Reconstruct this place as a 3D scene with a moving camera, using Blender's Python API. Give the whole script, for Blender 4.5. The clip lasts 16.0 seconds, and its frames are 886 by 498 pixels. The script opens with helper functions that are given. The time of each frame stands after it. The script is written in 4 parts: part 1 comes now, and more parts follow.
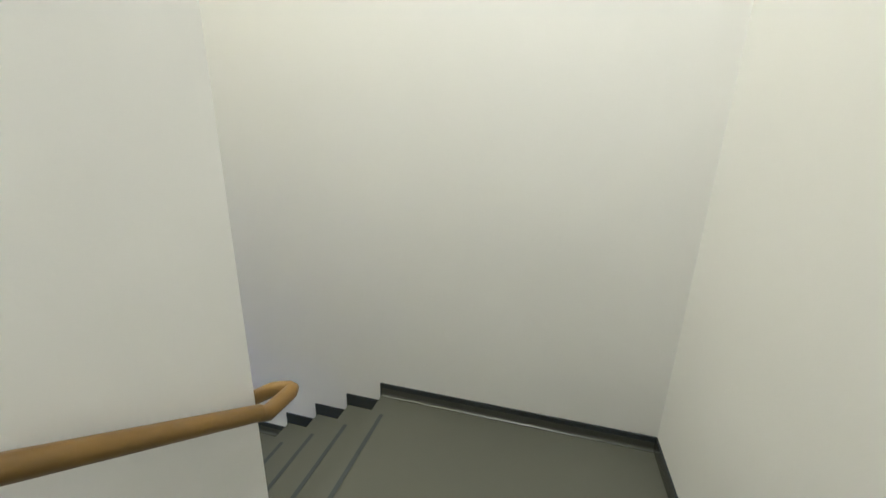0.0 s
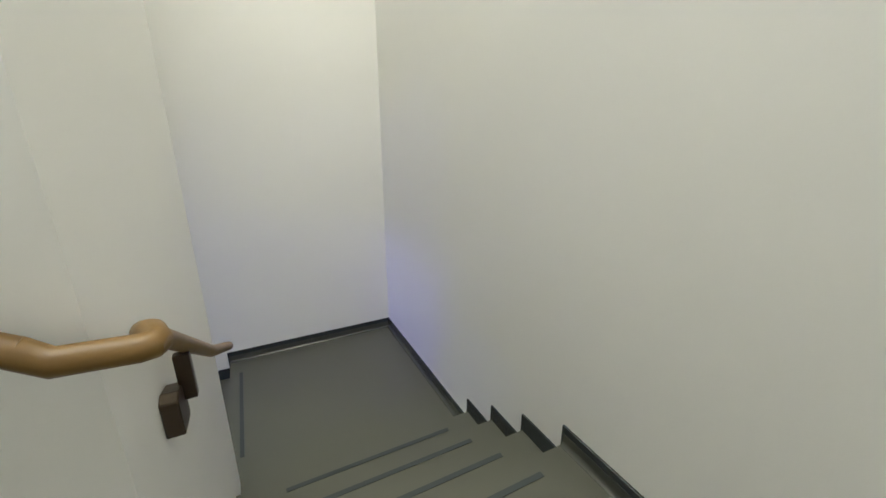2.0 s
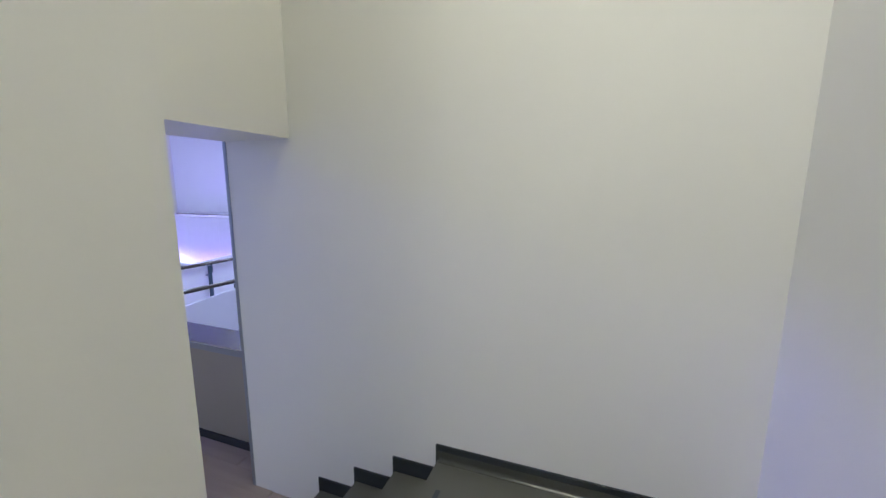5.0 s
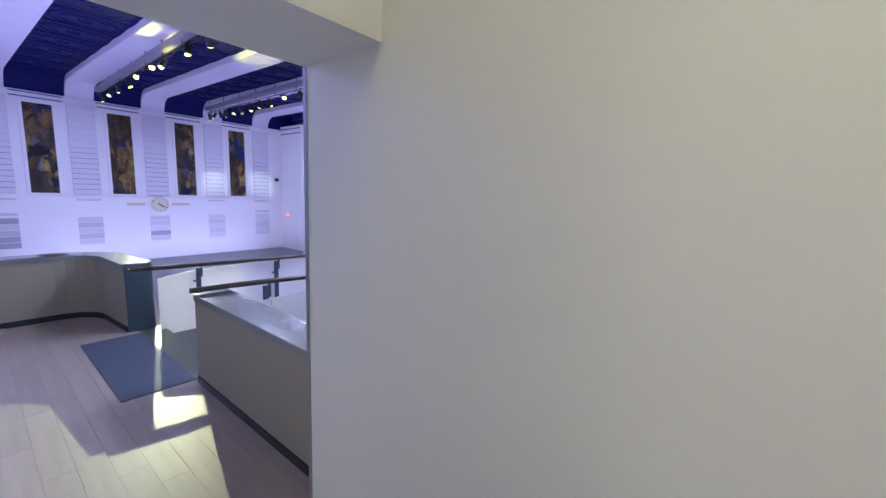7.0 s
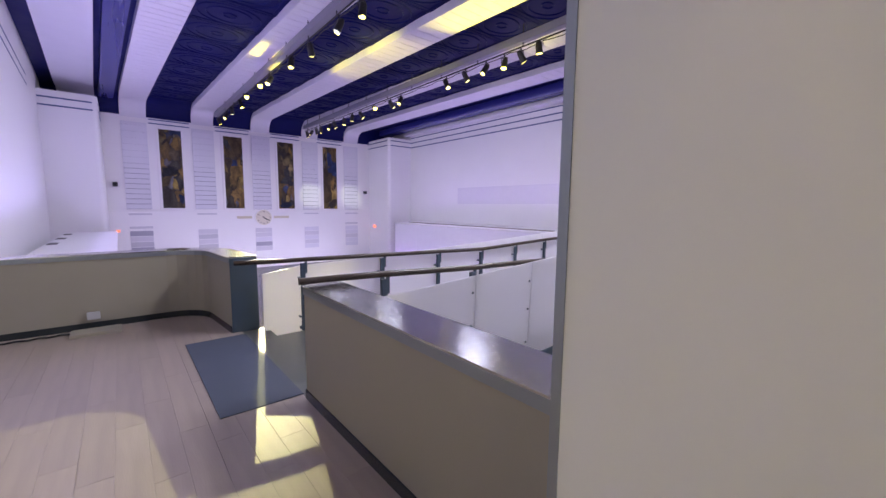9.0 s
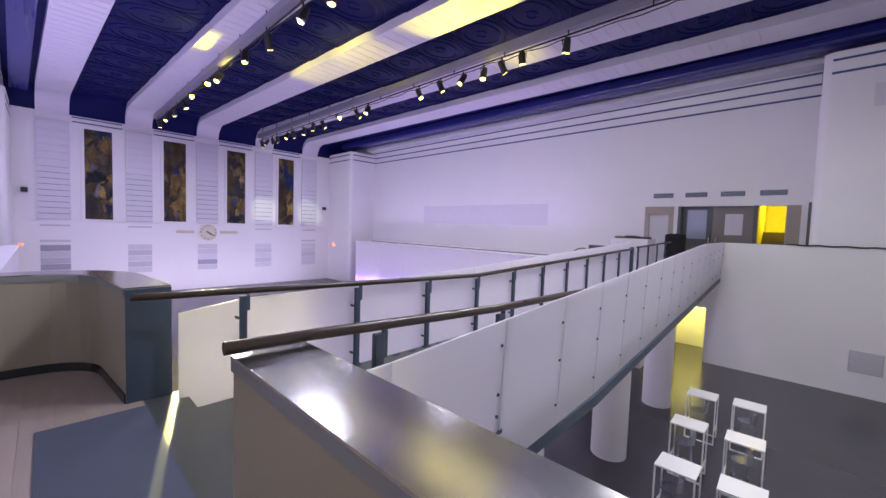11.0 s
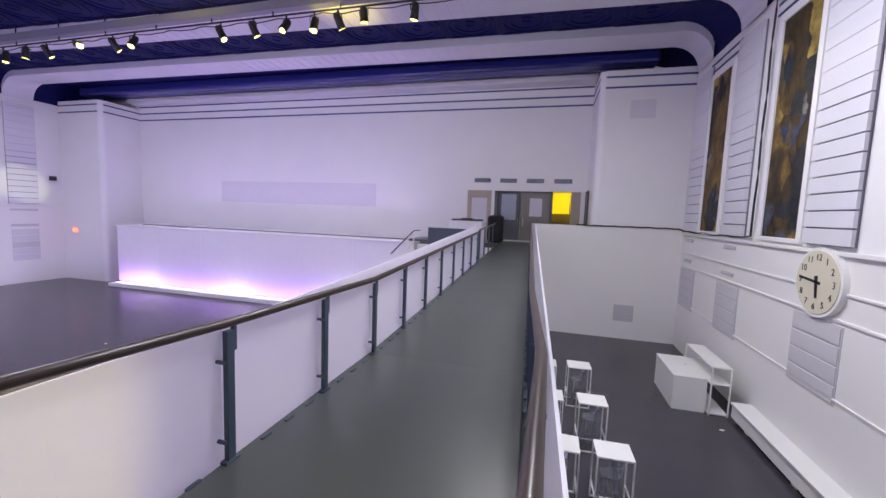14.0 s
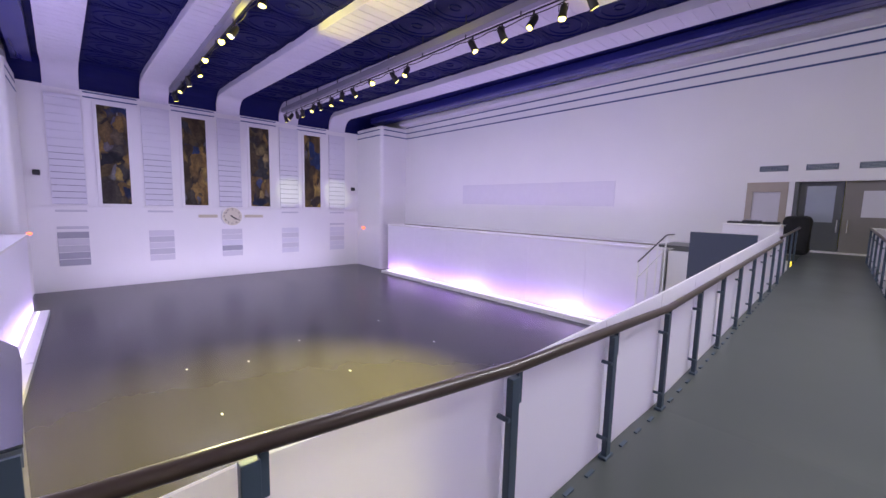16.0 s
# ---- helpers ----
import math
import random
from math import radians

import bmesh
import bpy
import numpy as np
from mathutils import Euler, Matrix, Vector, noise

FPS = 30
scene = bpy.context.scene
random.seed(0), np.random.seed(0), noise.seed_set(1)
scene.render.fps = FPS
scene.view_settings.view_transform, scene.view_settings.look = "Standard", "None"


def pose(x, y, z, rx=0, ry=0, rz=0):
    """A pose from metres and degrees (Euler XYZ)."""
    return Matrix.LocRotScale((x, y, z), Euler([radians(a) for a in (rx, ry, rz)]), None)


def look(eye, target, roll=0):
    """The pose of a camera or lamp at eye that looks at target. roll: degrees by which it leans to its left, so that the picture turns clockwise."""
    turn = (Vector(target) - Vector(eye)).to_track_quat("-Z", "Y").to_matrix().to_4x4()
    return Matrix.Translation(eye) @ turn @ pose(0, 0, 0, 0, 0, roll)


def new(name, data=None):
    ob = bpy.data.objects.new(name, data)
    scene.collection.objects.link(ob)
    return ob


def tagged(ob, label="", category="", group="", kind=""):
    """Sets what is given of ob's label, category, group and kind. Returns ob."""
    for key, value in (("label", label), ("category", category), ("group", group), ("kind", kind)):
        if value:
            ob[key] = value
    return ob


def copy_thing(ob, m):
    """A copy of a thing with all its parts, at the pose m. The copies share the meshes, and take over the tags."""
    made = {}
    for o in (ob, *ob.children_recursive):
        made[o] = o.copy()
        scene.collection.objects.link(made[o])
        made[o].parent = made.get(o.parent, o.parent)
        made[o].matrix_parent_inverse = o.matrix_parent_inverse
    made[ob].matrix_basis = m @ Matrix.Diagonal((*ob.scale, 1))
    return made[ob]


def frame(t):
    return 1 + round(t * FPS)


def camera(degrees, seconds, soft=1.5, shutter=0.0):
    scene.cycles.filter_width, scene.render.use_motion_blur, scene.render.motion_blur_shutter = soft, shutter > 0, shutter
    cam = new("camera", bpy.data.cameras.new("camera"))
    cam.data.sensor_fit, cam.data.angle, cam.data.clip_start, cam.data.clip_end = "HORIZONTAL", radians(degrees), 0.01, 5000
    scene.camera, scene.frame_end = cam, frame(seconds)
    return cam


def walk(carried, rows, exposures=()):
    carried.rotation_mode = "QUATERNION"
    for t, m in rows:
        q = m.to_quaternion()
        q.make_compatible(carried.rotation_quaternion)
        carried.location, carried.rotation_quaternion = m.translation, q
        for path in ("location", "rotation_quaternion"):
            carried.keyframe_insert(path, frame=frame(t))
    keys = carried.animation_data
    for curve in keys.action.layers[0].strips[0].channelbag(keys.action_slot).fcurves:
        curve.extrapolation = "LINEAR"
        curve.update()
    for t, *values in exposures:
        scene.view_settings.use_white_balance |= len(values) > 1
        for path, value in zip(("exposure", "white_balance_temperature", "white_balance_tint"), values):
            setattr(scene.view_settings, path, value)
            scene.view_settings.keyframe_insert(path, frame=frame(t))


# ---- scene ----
cam = camera(98.1, 16.0)
PATH = [
    (0, pose(-0.243, -2.161, 3.607, 73.39, 0, -74.88) @ pose(0, 0, 0, 0, 0, 1.27)),
    (0.5, pose(0.109, -2.199, 3.523, 71.48, 0, -63.70) @ pose(0, 0, 0, 0, 0, 0.30)),
    (1, pose(0.427, -2.204, 3.371, 70.12, 0, -50.80) @ pose(0, 0, 0, 0, 0, -0.69)),
    (1.5, pose(0.698, -2.170, 3.233, 70.49, 0, -38.14) @ pose(0, 0, 0, 0, 0, -0.07)),
    (2, pose(1.005, -2.135, 3.076, 72.45, 0, -27.0) @ pose(0, 0, 0, 0, 0, 0.2)),
    (2.5, pose(1.217, -1.836, 3.003, 73.96, 0, -18.17) @ pose(0, 0, 0, 0, 0, 0.51)),
    (3, pose(1.484, -1.541, 2.963, 76.00, 0, -8.25) @ pose(0, 0, 0, 0, 0, 0.19)),
    (3.5, pose(1.495, -1.130, 2.880, 77.66, 0, -0.60) @ pose(0, 0, 0, 0, 0, -0.09)),
    (4, pose(1.447, -0.760, 2.864, 77.50, 0, 7.46) @ pose(0, 0, 0, 0, 0, -0.12)),
    (4.2, pose(1.452, -0.647, 2.813, 78.19, 0, 10.52) @ pose(0, 0, 0, 0, 0, -0.36)),
    (6.3, look((1.352, 0.516, 2.291), (0.298, 2.192, 2.011), 2.4)),
    (6.5, look((1.208, 0.618, 2.274), (0.1, 2.258, 1.985), 2.4)),
    (7, look((0.846, 0.78, 2.231), (-0.389, 2.328, 1.948), 2.0)),
    (7.5, look((0.533, 0.866, 2.144), (-0.834, 2.299, 1.86), 1.1)),
    (8, look((0.166, 0.932, 2.011), (-1.295, 2.267, 1.722), 0.3)),
    (8.5, look((-0.168, 0.99, 1.861), (-1.684, 2.27, 1.61), 0.1)),
    (10.8, look((-1.83, 1.648, 1.628), (-3.279, 3.023, 1.527), 1.6)),
    (11, look((-1.949, 1.695, 1.668), (-3.332, 3.135, 1.557), 1.9)),
    (11.5, look((-2.28, 1.782, 1.704), (-3.467, 3.387, 1.586), 2.4)),
    (12, look((-2.603, 1.866, 1.727), (-3.56, 3.618, 1.599), 2.9)),
    (12.5, look((-2.88, 1.904, 1.719), (-3.605, 3.763, 1.583), 3.1)),
    (13, look((-3.208, 1.952, 1.765), (-3.759, 3.869, 1.614), 2.9)),
    (13.3, look((-3.341, 1.995, 1.767), (-3.83, 3.927, 1.606), 2.7)),
    (13.5, look((-3.48, 2.049, 1.766), (-3.951, 3.987, 1.61), 2.5)),
    (14, look((-3.749, 2.188, 1.766), (-4.266, 4.111, 1.579), 2.1)),
    (14.5, look((-4.055, 2.275, 1.825), (-4.756, 4.137, 1.621), 1.6)),
    (15, look((-4.295, 2.468, 1.782), (-5.269, 4.203, 1.574), 1.4)),
    (15.3, look((-4.361, 2.512, 1.788), (-5.497, 4.145, 1.585), 1.2)),
    (15.6, look((-4.484, 2.588, 1.806), (-5.765, 4.108, 1.587), 1.4)),
    (16, look((-4.661, 2.701, 1.784), (-6.117, 4.054, 1.563), 1.4)),
]
walk(cam, PATH, exposures=[(0.0, 0.0, 4950, 10), (4.2, 0.0, 4950, 10), (6.5, 0.0, 4850, 10), (7.5, 0.0, 5750, 10), (8.6, 0.0, 6350, 10), (10.5, 0.0, 6500, 10), (16.0, 0.0, 6500, 10)])

# ---- world and light ----
world = bpy.data.worlds.new("world")
scene.world = world
world.use_nodes = True
world.node_tree.nodes["Background"].inputs[0].default_value = (0.01, 0.01, 0.014, 1)
world.node_tree.nodes["Background"].inputs[1].default_value = 1.0
scene.view_settings.exposure = 0.0


def lamp(name, kind, at, to, power, colour, size=0.3, size_y=None, angle=60, blend=0.6):
    data = bpy.data.lights.new(name, kind)
    data.energy, data.color = power, colour
    if kind == "AREA":
        data.shape = "RECTANGLE" if size_y else "DISK"
        data.size = size
        if size_y:
            data.size_y = size_y
    if kind == "SPOT":
        data.spot_size, data.spot_blend, data.shadow_soft_size = radians(angle), blend, size
    ob = new(name, data)
    ob.matrix_world = look(at, to)
    return ob


FLOOR_Z = -3.1
VIOLET = (0.52, 0.43, 1.0)
LILAC = (0.79, 0.78, 1.0)
WARM = (1.0, 0.83, 0.57)
YELLOW = (1.0, 0.85, 0.07)
# stage lanterns on the two lighting bars, turned down and out over the hall
for lx in (-26.0, -19.0, -12.0, -5.0):
    lamp("lantern_or_fill_light", "AREA", (lx, 12.6, 6.85), (lx - 0.5, 15.5, -1.0), 195 if lx < -6 else 150, LILAC if lx < -6 else (0.98, 0.96, 0.95), 1.4)
    lamp("lantern_or_fill_light", "AREA", (lx, 6.9, 6.85), (lx, 4.5, 0.0), 195 if lx < -6 else 85, LILAC if lx < -6 else (0.93, 0.9, 1.0), 1.4)
# violet wash thrown up from the trough on top of the bar block
lamp("wash_light", "AREA", (-18.5, 19.9, 0.7), (-18.5, 14.8, 8.0), 330, (0.55, 0.37, 1.0), 16.0, 0.25)
lamp("wash_light", "AREA", (-18.0, -0.2, 0.6), (-18.0, 4.5, 8.0), 560, VIOLET, 16.0, 0.25)
# row of floor washes in front of the left wall
lamp("wash_light", "AREA", (-30.2, 9.6, -2.95), (-32.4, 9.6, 1.0), 190, (0.72, 0.62, 1.0), 14.0, 0.2)
# added fill for the right side of the hall, near-white, off both bars
lamp("lantern_or_fill_light", "AREA", (-3.4, 10.2, 6.85), (0.9, 7.8, -2.8), 400, (0.93, 0.93, 1.0), 0.9)
lamp("mural_light", "SPOT", (-1.73, 13.6, 7.2), (1.33, 11.2, 3.2), 190, (1.0, 0.95, 0.6), 0.08, angle=50, blend=1.0)
# lantern that faces the gallery and throws the light over its parapets
lamp("lantern_or_fill_light", "SPOT", (-24.3, 7.4, 7.0), (-4.6, 1.0, 0.0), 14000, (1.0, 0.92, 0.42), 0.05, angle=14, blend=0.3)
# added fill that brightens the bridge's panels from the right, no lantern hangs here
lamp("lantern_or_fill_light", "AREA", (-2.2, 6.9, 6.85), (-6.6, 4.2, 0.0), 270, (0.87, 0.84, 1.0), 1.0)
# added spot on the hall floor before the bridge, imitates the yellow ribs' reflection
lamp("lantern_or_fill_light", "SPOT", (-12.4, 12.3, 6.9), (-13.4, 6.2, FLOOR_Z), 26000, (1.0, 0.86, 0.13), 0.1, angle=56, blend=0.9)
# lanterns turned on the left pilasters
for ly in (13.45, 17.1):
    lamp("lantern_or_fill_light", "SPOT", (-22.2, 12.3, 6.9), (-32.4, ly, 2.55), 2200, (0.93, 1.0, 0.66), 0.05, angle=10, blend=0.25)
# lanterns turned on the ceiling ribs
for (ax, ay, bx, by, power) in ((-18.3, 7.1, -18.3, 5.95, 620), (-18.2, 7.3, -17.8, 9.3, 620), (-14.9, 7.5, -14.8, 9.85, 700), (-11.0, 12.1, -10.9, 10.25, 620), (-9.2, 12.1, -9.2, 10.5, 560), (-10.4, 12.4, -10.3, 13.5, 420)):
    lamp("lantern_or_fill_light", "SPOT", (ax, ay, 6.35), (bx, by, 8.2), power, YELLOW, 0.15, angle=64, blend=0.85)
# unseen violet fills added over the near end wall, for gallery and stair opening
lamp("lantern_or_fill_light", "AREA", (-14.0, -0.3, 6.4), (0.2, 1.7, 1.2), 70, VIOLET, 2.4)
lamp("lantern_or_fill_light", "SPOT", (-14.0, 0.1, 6.2), (0.3, 1.75, 1.9), 1700, (0.42, 0.36, 1.0), 1.2, angle=17, blend=0.9)
# recessed lights over the stair and the rooms behind the openings
lamp("downlight", "AREA", (1.0, -2.1, 7.98), (1.0, -2.1, 0), 228, WARM, 1.6, 2.6)
lamp("downlight", "AREA", (1.5, 0.5, 7.98), (1.5, 0.5, 0), 142, (1.0, 0.79, 0.41), 1.5, 2.0)
lamp("room_light", "AREA", (-3.0, 23.6, 3.6), (-3.0, 23.6, 0), 90, YELLOW, 0.8)
lamp("room_light", "AREA", (-5.4, 20.3, 0.1), (-5.4, 20.3, -3), 90, (1.0, 0.93, 0.4), 0.8)

# ---- materials ----


def material(name, colour, rough=0.6, metal=0.0, vary=0.06, scale=3.0, bump=0.05, bump_scale=60.0, stretch=(1, 1, 1), spec=0.5, alpha=0.0, emit=None, span=0.2):
    m = bpy.data.materials.new(name)
    m.use_nodes = True
    nt = m.node_tree
    b = nt.nodes["Principled BSDF"]
    co = nt.nodes.new("ShaderNodeTexCoord")
    mp = nt.nodes.new("ShaderNodeMapping")
    mp.inputs["Scale"].default_value = stretch
    nt.links.new(co.outputs["Object"], mp.inputs["Vector"])
    n1 = nt.nodes.new("ShaderNodeTexNoise")
    n1.inputs["Scale"].default_value, n1.inputs["Detail"].default_value = scale, 6
    n2 = nt.nodes.new("ShaderNodeTexNoise")
    n2.inputs["Scale"].default_value, n2.inputs["Detail"].default_value = bump_scale, 3
    nt.links.new(mp.outputs[0], n1.inputs["Vector"])
    nt.links.new(mp.outputs[0], n2.inputs["Vector"])
    mix = nt.nodes.new("ShaderNodeMixRGB")
    mix.inputs[1].default_value = (*[c * (1 - vary) for c in colour], 1)
    mix.inputs[2].default_value = (*[min(1, c * (1 + vary)) for c in colour], 1)
    nt.links.new(n1.outputs["Fac"], mix.inputs[0])
    nt.links.new(mix.outputs[0], b.inputs["Base Color"])
    rr = nt.nodes.new("ShaderNodeMapRange")
    rr.inputs["To Min"].default_value, rr.inputs["To Max"].default_value = max(0.02, rough * (1 - span)), min(1, rough * (1 + span))
    nt.links.new(n1.outputs["Fac"], rr.inputs[0])
    nt.links.new(rr.outputs[0], b.inputs["Roughness"])
    b.inputs["Metallic"].default_value = metal
    b.inputs["Specular IOR Level"].default_value = spec
    if bump:
        bp = nt.nodes.new("ShaderNodeBump")
        bp.inputs["Strength"].default_value, bp.inputs["Distance"].default_value = bump, 0.01
        nt.links.new(n2.outputs["Fac"], bp.inputs["Height"])
        nt.links.new(bp.outputs[0], b.inputs["Normal"])
    if alpha:
        b.inputs["Transmission Weight"].default_value = alpha
    if emit:
        b.inputs["Emission Color"].default_value = (*emit[:3], 1)
        b.inputs["Emission Strength"].default_value = emit[3]
    return m


def mural_material():
    m = material("mural_paint", (0.2, 0.15, 0.08), 0.6, spec=0.25)
    nt = m.node_tree
    b = nt.nodes["Principled BSDF"]

    def node(kind):
        return nt.nodes.new("ShaderNode" + kind)

    co, info, add, sc = node("TexCoord"), node("ObjectInfo"), node("VectorMath"), node("VectorMath")
    sc.operation = "SCALE"
    sc.inputs[0].default_value = (13, 7, 19)
    nt.links.new(info.outputs["Random"], sc.inputs["Scale"])
    nt.links.new(co.outputs["Object"], add.inputs[0])
    nt.links.new(sc.outputs[0], add.inputs[1])
    wob = node("TexNoise")
    wob.inputs["Scale"].default_value, wob.inputs["Detail"].default_value = 0.9, 3
    nt.links.new(add.outputs[0], wob.inputs["Vector"])
    bent = node("MixRGB")
    bent.blend_type = "ADD"
    bent.inputs[0].default_value = 0.7
    nt.links.new(add.outputs[0], bent.inputs[1])
    nt.links.new(wob.outputs["Color"], bent.inputs[2])

    def fields(scale, stretch, metric):
        mp, vo = node("Mapping"), node("TexVoronoi")
        mp.inputs["Scale"].default_value = stretch
        nt.links.new(bent.outputs[0], mp.inputs["Vector"])
        vo.distance = metric
        vo.inputs["Scale"].default_value = scale
        nt.links.new(mp.outputs[0], vo.inputs["Vector"])
        sep = node("SeparateColor")
        nt.links.new(vo.outputs["Color"], sep.inputs[0])
        return sep.outputs[0], vo.outputs["Distance"]

    def painted(value, stops):
        ramp = node("ValToRGB")
        el = ramp.color_ramp.elements
        el[0].position, el[0].color = stops[0][0], (*stops[0][1], 1)
        el[1].position, el[1].color = stops[-1][0], (*stops[-1][1], 1)
        for p, c in stops[1:-1]:
            e = el.new(p)
            e.color = (*c, 1)
        nt.links.new(value, ramp.inputs[0])
        return ramp.outputs[0]

    def mix(mode, fac, one, two):
        mx = node("MixRGB")
        mx.blend_type = mode
        if isinstance(fac, float):
            mx.inputs[0].default_value = fac
        else:
            nt.links.new(fac, mx.inputs[0])
        nt.links.new(one, mx.inputs[1])
        nt.links.new(two, mx.inputs[2])
        return mx.outputs[0]

    DEEP, SLATE, BLUE, UMBER, OCHRE, GOLD, PALE = (0.012, 0.014, 0.02), (0.035, 0.045, 0.055), (0.03, 0.06, 0.16), (0.085, 0.06, 0.025), (0.3, 0.19, 0.05), (0.5, 0.36, 0.09), (0.42, 0.4, 0.33)
    large, dist = fields(0.75, (1.0, 1.2, 0.8), "CHEBYCHEV")
    ground = painted(large, [(0.0, SLATE), (0.22, UMBER), (0.34, OCHRE), (0.42, DEEP), (0.52, GOLD), (0.6, SLATE), (0.7, UMBER), (0.82, OCHRE), (0.9, DEEP), (1.0, BLUE)])
    small, near = fields(1.7, (1.0, 1.5, 0.75), "MANHATTAN")
    figures = painted(small, [(0.0, DEEP), (0.3, UMBER), (0.45, SLATE), (0.6, OCHRE), (0.72, DEEP), (0.84, GOLD), (0.93, BLUE), (1.0, PALE)])
    mask = node("TexNoise")
    mask.inputs["Scale"].default_value, mask.inputs["Detail"].default_value = 0.8, 2
    nt.links.new(bent.outputs[0], mask.inputs["Vector"])
    lim = node("MapRange")
    lim.inputs["From Min"].default_value, lim.inputs["From Max"].default_value = 0.46, 0.54
    nt.links.new(mask.outputs["Fac"], lim.inputs[0])
    body = mix("MIX", lim.outputs[0], ground, figures)
    edge = painted(near, [(0.0, (1, 1, 1)), (0.5, (0.8, 0.8, 0.8)), (1.0, (0.35, 0.35, 0.4))])
    body = mix("MULTIPLY", 0.8, body, edge)
    fine = node("TexNoise")
    fine.inputs["Scale"].default_value, fine.inputs["Detail"].default_value = 9, 8
    nt.links.new(bent.outputs[0], fine.inputs["Vector"])
    body = mix("OVERLAY", 0.7, body, fine.outputs["Fac"])
    nt.links.new(body, b.inputs["Base Color"])
    return m


M_WALL = material("white_wall_paint", (0.8, 0.79, 0.78), 0.55, vary=0.03, scale=0.7, bump=0.04)
M_STAIRWALL = material("stair_wall_paint", (0.8, 0.8, 0.78), 0.5, vary=0.03, scale=0.6, bump=0.05)
M_BOARD = material("white_board_paint", (0.66, 0.655, 0.7), 0.5, vary=0.05, scale=1.5)
M_GREY_PANEL = material("pale_grey_paint", (0.6, 0.59, 0.62), 0.55, vary=0.04)
M_FAINT = material("faint_grey_paint", (0.69, 0.675, 0.7), 0.55, vary=0.04)
M_JOINT = material("dark_joint_paint", (0.2, 0.2, 0.24), 0.7, vary=0.1)
M_GRILLE = material("grey_grille_paint", (0.5, 0.5, 0.53), 0.5, vary=0.05)
M_VENT = material("dark_vent_paint", (0.36, 0.36, 0.41), 0.5, vary=0.05)
M_BLUE = material("blue_ceiling_paint", (0.0045, 0.0065, 0.075), 0.55, vary=0.2, scale=1.2, spec=0.15)
M_BLUEBEAM = material("blue_satin_beam_paint", (0.02, 0.022, 0.17), 0.28, vary=0.25, scale=1.0, spec=0.5, stretch=(0.1, 3, 3))
M_BLUELINE = material("blue_stripe_paint", (0.04, 0.08, 0.2), 0.5)
M_DARK = material("hall_floor_varnish", (0.05, 0.047, 0.057), 0.25, vary=0.13, scale=0.5, bump=0.0, stretch=(0.3, 2.5, 1), span=0.06)
M_BRIDGE = material("grey_vinyl_floor", (0.062, 0.07, 0.063), 0.3, vary=0.05, scale=1.0, bump=0.02, bump_scale=200)
M_STAIR = material("stair_vinyl", (0.092, 0.094, 0.074), 0.4, vary=0.06, scale=2.0, bump=0.03, bump_scale=250)
M_COVE = material("glossy_stair_vinyl", (0.06, 0.063, 0.054), 0.18, vary=0.08, scale=2.0, bump=0.02, bump_scale=200)
M_STRIP = material("dark_rubber_strip", (0.035, 0.045, 0.05), 0.5)
M_SKIRT = material("dark_skirting_vinyl", (0.03, 0.036, 0.04), 0.16, vary=0.15)
M_OAK = material("oak_varnish", (0.17, 0.1, 0.022), 0.38, vary=0.35, scale=5, bump=0.05, bump_scale=40, stretch=(1, 1, 1))
M_WALNUT = material("dark_rail_wood", (0.045, 0.03, 0.022), 0.3, vary=0.3, scale=6)
M_STEEL = material("blue_grey_steel_paint", (0.05, 0.075, 0.105), 0.4, vary=0.12)
M_CAP = material("brushed_steel", (0.5, 0.5, 0.52), 0.17, metal=0.95, vary=0.08, scale=2, bump=0.015, bump_scale=40, stretch=(1, 30, 30))
M_CAPEDGE = material("steel_edge", (0.3, 0.33, 0.37), 0.35, metal=0.7)
M_PARAPET = material("parapet_laminate", (0.33, 0.305, 0.245), 0.5, vary=0.05)
M_PANEL = material("frosted_panel", (0.86, 0.85, 0.87), 0.35, vary=0.04, scale=1.0)
tr = M_PANEL.node_tree
tb = tr.nodes.new("ShaderNodeBsdfTranslucent")
tb.inputs["Color"].default_value = (0.95, 0.94, 0.97, 1)
ts = tr.nodes.new("ShaderNodeMixShader")
ts.inputs[0].default_value = 0.5
tr.links.new(tr.nodes["Principled BSDF"].outputs[0], ts.inputs[1])
tr.links.new(tb.outputs[0], ts.inputs[2])
tr.links.new(ts.outputs[0], tr.nodes["Material Output"].inputs["Surface"])
M_TRACK = material("grey_track_paint", (0.22, 0.22, 0.26), 0.5, vary=0.08)
M_BLACK = material("black_metal", (0.012, 0.012, 0.014), 0.45)
M_BRACKET = material("bronze_bracket", (0.06, 0.045, 0.03), 0.3, metal=0.6)
M_CLOTH = material("black_cloth", (0.008, 0.008, 0.009), 0.9, bump=0.4, bump_scale=25)
M_PLASTIC = material("white_lacquer", (0.82, 0.82, 0.8), 0.3, vary=0.02)
M_GHOST = material("clear_plastic", (0.75, 0.8, 0.88), 0.08, vary=0.02, bump=0, alpha=0.92)
M_FLOORWOOD = material("gallery_plank", (0.36, 0.3, 0.25), 0.4, vary=0.25, scale=2.2, bump=0.08, bump_scale=30, stretch=(0.35, 4, 1))
M_PLANK = material("worn_plank", (0.36, 0.3, 0.25), 0.4, vary=0.22, scale=2.2, bump=0.08, bump_scale=30, stretch=(0.4, 5, 1))
pn = M_PLANK.node_tree
pi_ = pn.nodes.new("ShaderNodeObjectInfo")
ph_ = pn.nodes.new("ShaderNodeHueSaturation")
pm_ = pn.nodes.new("ShaderNodeMapRange")
pm_.inputs["To Min"].default_value, pm_.inputs["To Max"].default_value = 0.94, 1.05
